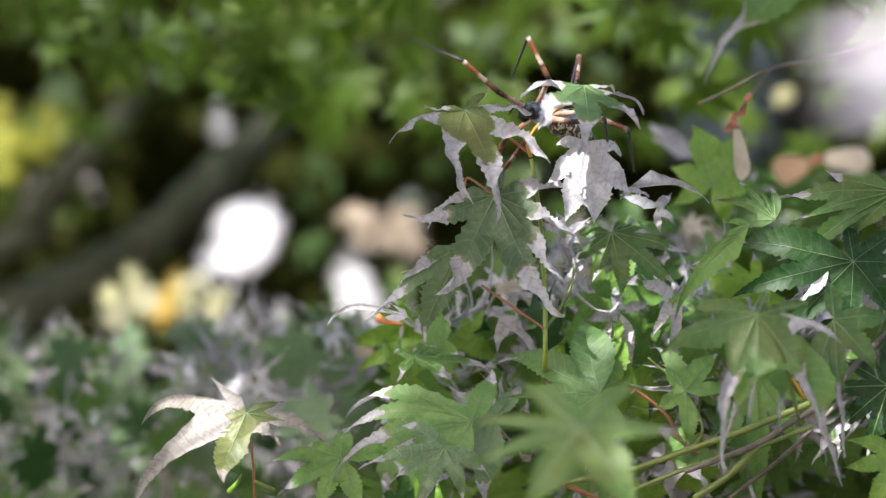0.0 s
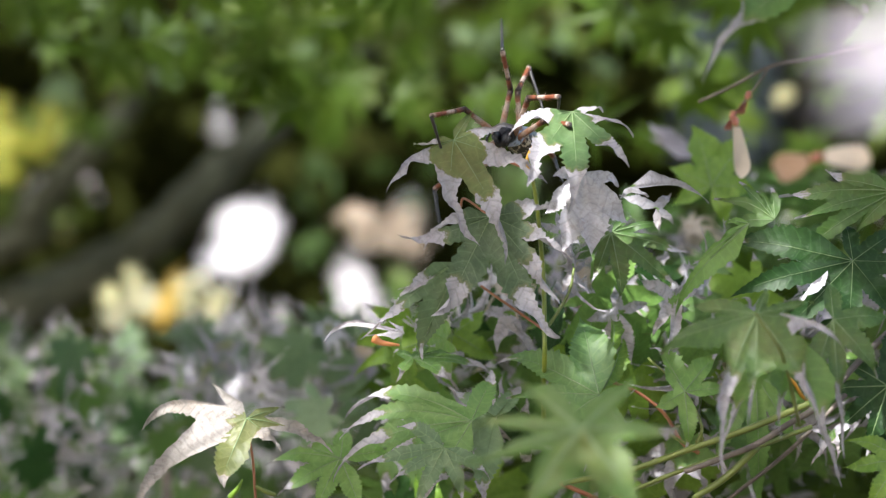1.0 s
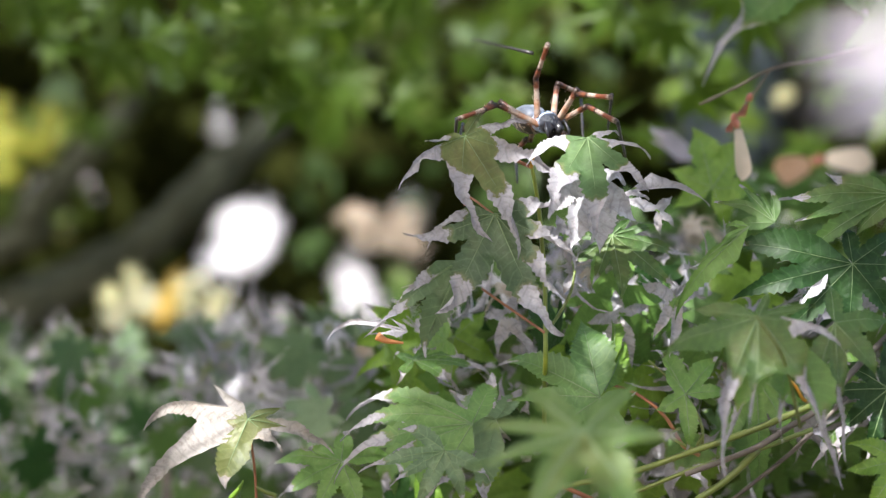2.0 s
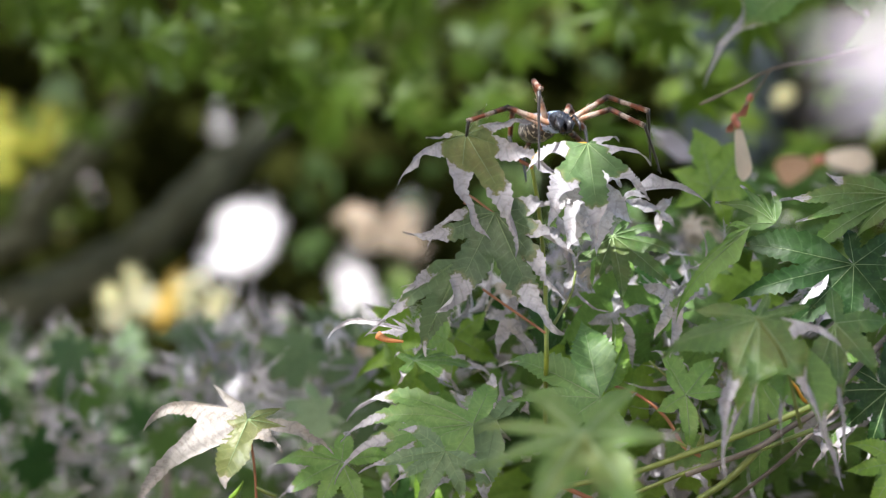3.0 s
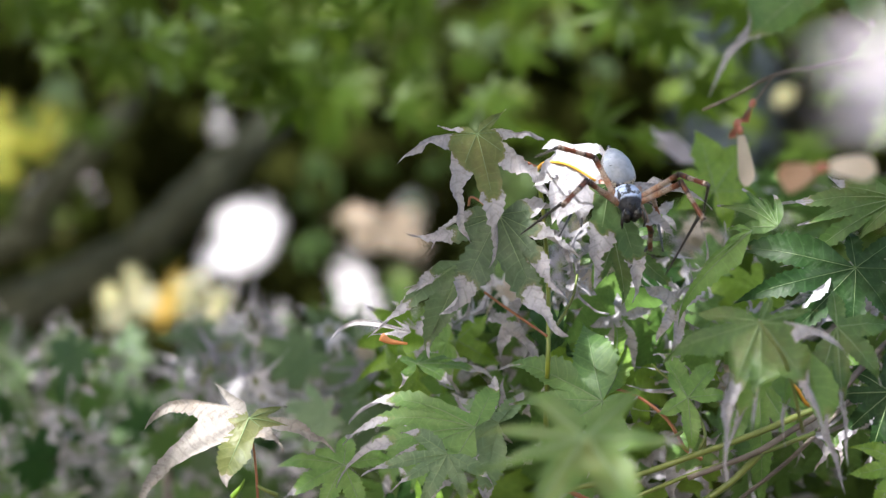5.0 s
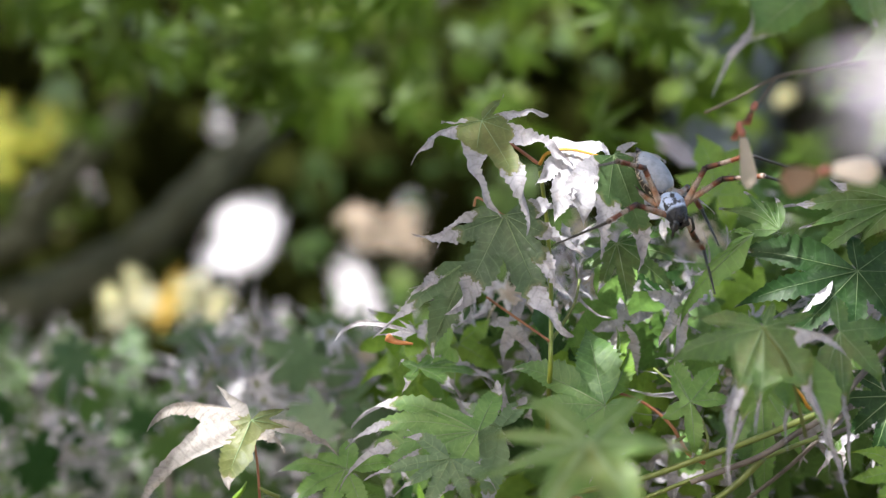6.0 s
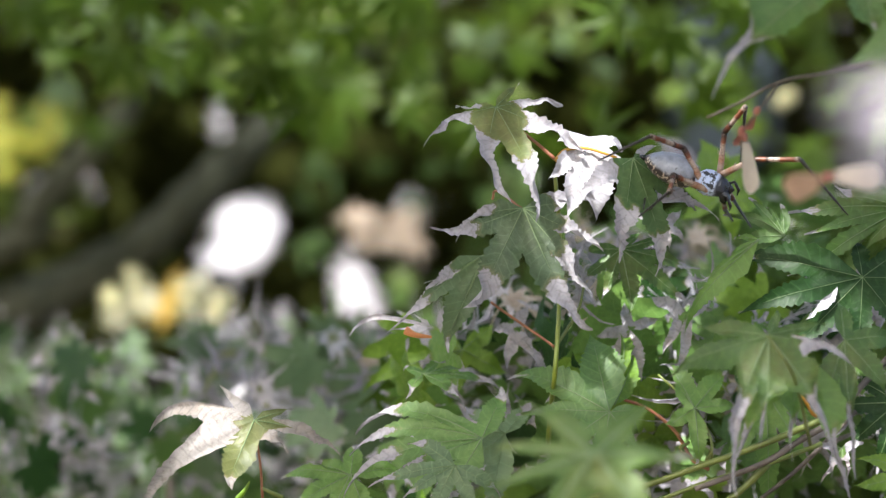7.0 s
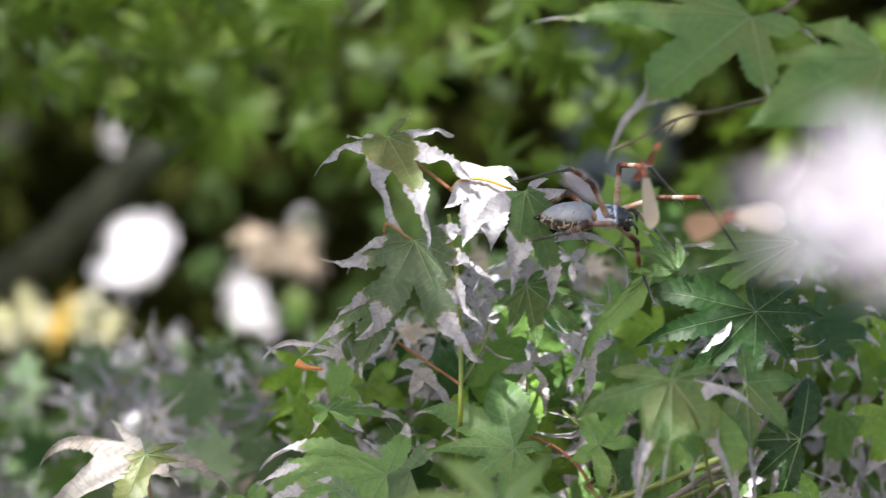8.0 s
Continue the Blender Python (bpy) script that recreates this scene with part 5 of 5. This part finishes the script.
    stir(leaf_d, 1.6, [(0, 0.71, 0.16, 0, -15, 12), (0.5, 0.67, -0.3, 0, -15, 12), (1, 0.58, -0.52, 0, -15, 12), (1.5, 0.71, -0.48, 0, -15, 12), (2.8, 0.71, -0.43, 0, -15, 12), (3.5, 0.71, -0.39, 0, -15, 12), (3.8, 0.71, -0.48, 0, -15, 12), (4.2, 0.67, -0.53, 0, -15, 12), (4.7, 0.75, -0.44, 0, -15, 12), (5.8, 0.85, -0.23, 0, -15, 12), (6.3, 0.95, -0.19, 0, -15, 12), (6.5, 1.0, -0.11, 0, -15, 12), (7, 1.36, 0.28, 0, -15, 12), (7.5, 1.32, 0.57, 0, -15, 12), (8, 1.99, 0.63, 0, -15, 12)])
    stir(leaf_e, 1.9, [(0, -1.42, -2.75, 0, -10, 0), (0.5, -1.46, -3.21, 0, -10, 0), (1, -1.55, -3.43, 0, -10, 0), (1.5, -1.42, -3.39, 0, -10, 0), (2.8, -1.42, -3.34, 0, -10, 0), (3.5, -1.42, -3.3, 0, -10, 0), (3.8, -1.42, -3.39, 0, -10, 0), (4.2, -1.46, -3.44, 0, -10, 0), (4.7, -1.38, -3.36, 0, -10, 0), (5.8, -1.28, -3.14, 0, -10, 0), (6.3, -1.18, -3.1, 0, -10, 0), (6.5, -1.12, -3.02, 0, -10, 0), (7, -0.77, -2.64, 0, -10, 0), (7.5, -0.8, -2.36, 0, -10, 0), (8, -0.13, -2.29, 0, -10, 0)])
    hinge(stalk_a, 3.60, 3.28, [(0, 3.55, 3.71, -11.5), (0.5, 3.6, 3.44, 2.5), (1, 3.51, 3.1, 4.4), (1.5, 3.6, 3.16, 2.4), (2.8, 3.55, 3.21, 0.7), (3.5, 3.6, 3.28, 0.0), (4.2, 3.43, 3.1, 7.8), (4.7, 3.64, 3.15, 5.5), (5.8, 3.77, 3.56, -9.7), (6.3, 3.73, 3.68, -11.4), (7, 4.26, 4.04, -15.1), (7.5, 4.11, 4.22, -12.5), (8, 4.16, 4.24, -11.8)])
    hinge(stalk_b, 3.60, 3.28, [(0, 3.55, 3.71, 32.4), (0.5, 3.6, 3.44, 17.2), (1, 3.51, 3.1, 30.2), (1.5, 3.6, 3.16, 14.1), (2.8, 3.55, 3.21, -0.9), (3.5, 3.6, 3.28, 0.0), (4.2, 3.43, 3.1, -17.9), (4.7, 3.64, 3.15, -36.5), (5.8, 3.77, 3.56, -20.8), (6.3, 3.73, 3.68, -14.8), (7, 4.26, 4.04, -22.1), (7.5, 4.11, 4.22, -21.6), (8, 4.16, 4.24, -23.1)])
    hinge(shoot, 4.20, -4.54, [(0, 4.13, -4.36, -0.5), (0.5, 4.11, -4.42, -0.9), (1, 4.11, -4.4, -0.1), (1.5, 4.13, -4.47, -0.6), (2.8, 4.17, -4.53, -0.1), (3.5, 4.2, -4.54, -0.2), (4.2, 4.19, -4.54, 1.0), (4.7, 4.19, -4.55, -0.5), (5.8, 4.2, -4.58, -1.7), (6.3, 4.2, -4.59, -1.4), (7, 4.25, -4.53, -4.6), (7.5, 4.32, -4.58, -2.8), (8, 4.6, -4.65, -0.9)])
    hinge(stalk_c, 4.15, -3.40, [(0, 4.08, -3.22, 0.0), (0.5, 4.06, -3.28, 0.0), (1, 4.06, -3.26, 0.0), (1.5, 4.08, -3.33, 0.0), (2.8, 4.12, -3.39, 0.0), (3.5, 4.15, -3.4, 0.0), (4.2, 4.15, -3.4, 0.0), (4.7, 4.14, -3.41, 0.0), (5.8, 4.15, -3.44, 0.0), (6.3, 4.15, -3.45, 0.0), (7, 4.2, -3.39, 0.1), (7.5, 4.27, -3.44, 0.5), (8, 4.54, -3.51, 1.0)])
    hinge(stalk_d, 4.13, -3.51, [(0, 4.06, -3.33, 0.0), (0.5, 4.04, -3.4, 0.0), (1, 4.04, -3.38, 0.0), (1.5, 4.06, -3.44, 0.0), (2.8, 4.1, -3.5, 0.0), (3.5, 4.13, -3.51, 0.0), (4.2, 4.12, -3.51, 0.0), (4.7, 4.12, -3.52, 0.0), (5.8, 4.13, -3.56, 0.0), (6.3, 4.13, -3.56, 0.0), (7, 4.18, -3.5, 0.1), (7.5, 4.25, -3.55, 0.5), (8, 4.52, -3.62, 1.0)])
    hinge(stalk_e, 2.10, 1.44, [(0, 2.1, 2.12, 0.0), (0.5, 2.05, 1.55, 0.0), (1, 1.94, 1.28, 0.0), (1.5, 2.1, 1.32, 0.0), (2.8, 2.1, 1.39, 0.0), (3.5, 2.1, 1.44, 0.0), (3.8, 2.1, 1.32, 0.0), (4.2, 2.05, 1.26, 0.0), (4.7, 2.16, 1.36, 0.0), (5.8, 2.3, 1.58, 0.0), (6.3, 2.44, 1.61, 0.0), (6.5, 2.51, 1.7, 0.0), (7, 2.97, 2.13, 0.1), (7.5, 2.67, 2.33, 0.6), (8, 2.71, 2.23, 1.2)])
    hinge(scale, -2.14, -3.63, [(0, -2.14, -2.94, 0.0), (0.5, -2.19, -3.51, 0.0), (1, -2.3, -3.79, 0.0), (1.5, -2.14, -3.74, 0.0), (2.8, -2.14, -3.67, 0.0), (3.5, -2.14, -3.63, 0.0), (3.8, -2.14, -3.74, 0.0), (4.2, -2.19, -3.8, 0.0), (4.7, -2.08, -3.71, 0.0), (5.8, -1.94, -3.48, 0.0), (6.3, -1.8, -3.46, 0.0), (6.5, -1.73, -3.36, 0.0), (7, -1.27, -2.93, 0.1), (7.5, -1.58, -2.73, 0.5), (8, -1.5, -2.84, 1.0)])
    climb([
        (0, 4.05, 5.5, 2.5, (-0.78, 0.33, 0.55), (0.1, 1, 0.3)),
        (0.5, 3.5, 4.85, 2.2, (-0.35, -0.3, 0.88), (0, 1, 0.3)),
        (1, 2.72, 4.6, 2, (-0.42, 0.12, 0.9), (0, 1, 0.2)),
        (1.5, 3.6, 5.15, 1.8, (0.26, -0.22, 0.94), (0, 1, 0.3)),
        (2.8, 4.36, 5.1, 1.4, (0.45, 0.1, 0.88), (0, 1, 0.2)),
        (3.5, 4.95, 5.14, 1.2, (0.46, 0.14, 0.88), (0, 1, 0.2)),
        (3.8, 5.2, 5.1, 1.2, (0.46, 0.0, 0.88), (0, 1, 0.2)),
        (3.97, 5.5, 5.05, 1.2, (0.46, -0.15, 0.86), (0, 1, 0.25))] + [
        (4.2, 6.65, 3.90, 0, (0.45, -0.38, 0.8), (0, 0.9, 0.6)),
        (4.7, 6.80, 2.41, -1.4, (0.2, -0.62, 0.72), (0.1, 0.7, 0.8)),
        (5.8, 8.65, 2.0, -1.4, (0.35, -0.8, 0.45), (0.2, 0.4, 0.9)),
        (6.3, 9.06, 2.07, -1.4, (0.58, -0.68, 0.4), (0.3, 0.4, 0.9)),
        (7, 10.15, 3.16, -1.4, (0.9, -0.36, 0.2), (0.2, 0.6, 0.8)),
        (7.5, 10.27, 3.09, -1.4, (0.96, -0.22, 0.12), (0.2, 0.75, 0.7)),
        (8, 10.22, 3.24, -1.4, (1, 0.02, 0.12), (0, 0.85, 0.6))], {
        'fore_a': [(6.3, 5.6, 7.5, 4.8, 7.9, 3.3), (4.9, 5.1, 5.9, 4.9, 6.3, 3.4), (3.4, 6.0, 4.5, 6.0, 4.6, 4.7), (4.3, 6.0, 5.1, 5.9, 5.0, 4.6), (6.5, 6.3, 8.0, 5.7, 8.4, 4.0), (7.3, 6.1, 8.7, 5.2, 8.4, 2.5), (7.6, 6.1, 8.6, 5.3, 8.5, 2.8), (7.7, 6.1, 8.7, 5.2, 8.6, 2.7), (8.3, 4.6, 9.6, 3.2, 8.7, 1.1), (9.0, 2.7, 9.4, 0.9, 7.7, -0.9), (10.5, 3.7, 11.7, 3.8, 13.7, 3.4), (10.2, 4.0, 11.8, 4.2, 14.1, 3.5), (10.8, 5.2, 11.4, 6.0, 11.5, 4.0), (10.8, 5.0, 11.7, 5.5, 12.6, 3.7), (10.7, 5.3, 11.6, 5.2, 13.3, 3.8)],
        'fore_b': [(5.1, 5.1, 6.3, 5.1, 6.7, 3.9), (4.7, 4.9, 5.6, 4.8, 6.1, 3.2), (4.0, 5.1, 4.9, 4.9, 5.4, 3.4), (4.9, 5.5, 5.8, 4.8, 6.3, 3.2), (6.4, 5.7, 7.6, 5.1, 8.3, 3.4), (7.3, 5.4, 8.7, 4.6, 10.0, 2.6), (7.4, 5.4, 8.9, 4.6, 10.0, 2.7), (7.5, 5.3, 9.0, 4.6, 10.1, 2.6), (8.7, 4.8, 9.6, 3.4, 9.8, 0.9), (9.1, 3.5, 9.6, 2.6, 9.4, 1.0), (10.8, 2.9, 11.9, 2.8, 13.7, 2.3), (10.9, 3.4, 12.7, 3.8, 14.5, 3.5), (11.7, 4.0, 13.5, 4.0, 15.5, 1.9), (12.1, 4.2, 13.8, 3.8, 14.8, 2.7), (12.2, 4.0, 13.8, 4.0, 15.5, 1.9)],
        'rear_a': [(5.5, 6.9, 5.6, 7.9, 5.1, 6.4), (4.3, 6.6, 4.7, 7.4, 5.0, 5.6), (3.0, 6.9, 3.5, 7.4, 4.2, 5.2), (4.2, 7.0, 5.4, 7.2, 5.2, 5.1), (4.9, 5.9, 5.8, 5.3, 6.1, 3.4), (5.8, 5.7, 6.1, 4.8, 5.8, 3.2), (5.8, 5.7, 6.3, 4.8, 6.1, 3.2), (5.9, 5.6, 6.4, 4.7, 6.1, 3.1), (7.4, 2.5, 6.6, 2.2, 7.0, 0.9), (7.8, 1.2, 7.6, 0.5, 6.7, 0.1), (9.7, 0.5, 10.1, -0.2, 10.1, -2.0), (9.9, 1.4, 10.4, 1.2, 10.9, -0.1), (10.9, 2.6, 11.2, 2.2, 11.2, 1.7), (11.0, 2.6, 11.3, 2.1, 11.4, 0.5), (11.5, 2.3, 11.8, 1.4, 12.1, -0.1)],
        'rear_b': [(4.9, 4.8, 5.6, 4.1, 5.8, 3.2), (4.0, 4.3, 4.7, 3.7, 4.9, 2.8), (3.8, 4.6, 4.6, 3.9, 4.9, 2.8), (4.5, 4.7, 5.1, 4.1, 5.4, 2.8), (5.1, 4.8, 6.1, 4.3, 6.3, 3.2), (5.8, 4.7, 6.3, 4.1, 6.5, 2.8), (5.8, 4.7, 6.3, 4.1, 6.5, 2.8), (5.9, 4.6, 6.4, 4.0, 6.6, 2.7), (7.2, 3.4, 7.9, 2.8, 7.9, 1.6), (7.8, 2.6, 8.3, 1.4, 8.1, 0.1), (9.4, 2.8, 10.0, 2.1, 10.5, 0.7), (10.0, 2.4, 10.9, 1.7, 11.1, 0.3), (11.0, 3.1, 11.5, 2.6, 11.9, 1.5), (11.2, 3.3, 11.8, 2.8, 12.3, 1.7), (11.3, 3.6, 12.2, 3.1, 12.9, 2.0)],
        'fore_c': [(2.3, 6.3, 0.8, 7.6, -1.6, 8.7), (1.8, 5.9, 0.5, 6.1, 0.3, 3.5), (0.9, 5.6, -0.4, 5.3, 0.3, 2.8), (1.6, 6.1, 0.4, 5.4, 0.6, 2.7), (2.0, 5.6, 0.7, 5.0, 0.3, 2.7), (3.2, 6.5, 2.4, 5.7, 2.2, 3.5), (3.3, 6.3, 2.5, 5.7, 2.4, 3.0), (3.3, 6.2, 2.6, 5.6, 2.5, 2.9), (4.6, 5.2, 3.3, 4.1, 2.6, 2.3), (5.2, 3.1, 4.1, 2.1, 2.7, 0.9), (7.2, 2.1, 6.3, 1.5, 4.8, 0.6), (7.7, 1.8, 6.2, 1.1, 3.5, 0.3), (8.7, 3.4, 8.4, 2.8, 7.5, 1.9), (8.9, 2.9, 8.2, 2.5, 7.2, 2.2), (9.2, 2.9, 8.4, 2.6, 7.2, 2.3)],
        'fore_d': [(4.25, 6.8, 3.4, 8.6, 2.9, 7.2), (3.4, 7.0, 2.8, 7.5, 2.7, 5.8), (2.8, 6.7, 2.4, 7.9, 2.4, 9.4), (3.4, 7.1, 3.2, 8.4, 3.1, 10.5), (3.6, 6.7, 3.8, 6.4, 3.8, 2.8), (4.0, 6.6, 3.8, 6.1, 3.6, 2.9), (4.6, 7.3, 4.6, 8.7, 4.6, 10.5), (4.7, 7.2, 4.7, 8.6, 4.6, 10.4), (4.7, 5.2, 4.0, 3.9, 3.1, 2.5), (5.3, 4.3, 4.0, 4.3, 3.0, 3.8), (7.3, 3.4, 6.2, 3.4, 5.9, 3.4), (8.4, 3.9, 7.3, 4.3, 5.7, 3.8), (9.1, 4.6, 7.8, 4.9, 6.0, 4.1), (9.3, 4.6, 8.4, 4.8, 6.8, 4.5), (9.5, 4.5, 8.6, 5.0, 6.5, 4.6)],
        'rear_c': [(2.6, 4.6, 2.0, 3.2, 1.7, 2.3), (1.5, 2.5, 0.0, 3.4, -0.7, 1.8), (0.4, 3.2, -0.3, 2.5, 0.0, 0.1), (1.5, 5.9, 0.0, 5.1, -0.6, 3.8), (2.8, 5.7, 2.6, 4.8, 2.9, 3.7), (3.3, 5.5, 3.2, 4.6, 3.3, 3.4), (3.6, 4.8, 3.4, 4.6, 4.0, 3.4), (3.6, 4.7, 3.5, 4.5, 4.1, 3.3), (4.5, 4.4, 4.0, 3.4, 3.8, 2.3), (5.6, 2.6, 4.9, 1.9, 4.0, 0.5), (7.5, 2.8, 6.6, 2.5, 6.2, 1.9), (7.5, 2.4, 7.0, 1.7, 6.1, 1.0), (8.8, 4.0, 8.0, 3.3, 7.6, 2.2), (9.2, 3.7, 8.2, 3.2, 7.5, 2.3), (8.7, 4.2, 8.2, 3.8, 8.1, 2.9)],
        'rear_d': [(3.3, 4.3, 2.6, 3.4, 2.4, 2.5), (2.6, 4.1, 2.0, 3.2, 1.7, 2.1), (2.2, 4.1, 1.5, 3.2, 1.5, 2.3), (3.1, 4.6, 2.4, 3.9, 2.2, 2.8), (3.6, 4.6, 3.3, 3.9, 3.3, 2.8), (3.8, 4.6, 3.6, 3.9, 3.8, 2.8), (4.0, 4.6, 3.8, 3.9, 4.0, 2.8), (4.1, 4.5, 3.9, 3.8, 4.1, 2.7), (5.4, 3.9, 4.9, 3.2, 4.7, 2.1), (5.8, 2.8, 5.3, 2.1, 5.1, 1.0), (7.8, 3.2, 7.1, 2.8, 6.8, 1.6), (7.9, 2.8, 7.5, 2.4, 6.8, 1.5), (8.9, 3.5, 8.5, 3.1, 8.0, 2.2), (9.3, 3.5, 8.6, 3.2, 8.2, 2.5), (9.2, 3.6, 8.8, 3.4, 8.3, 2.4)],
    })


motions()
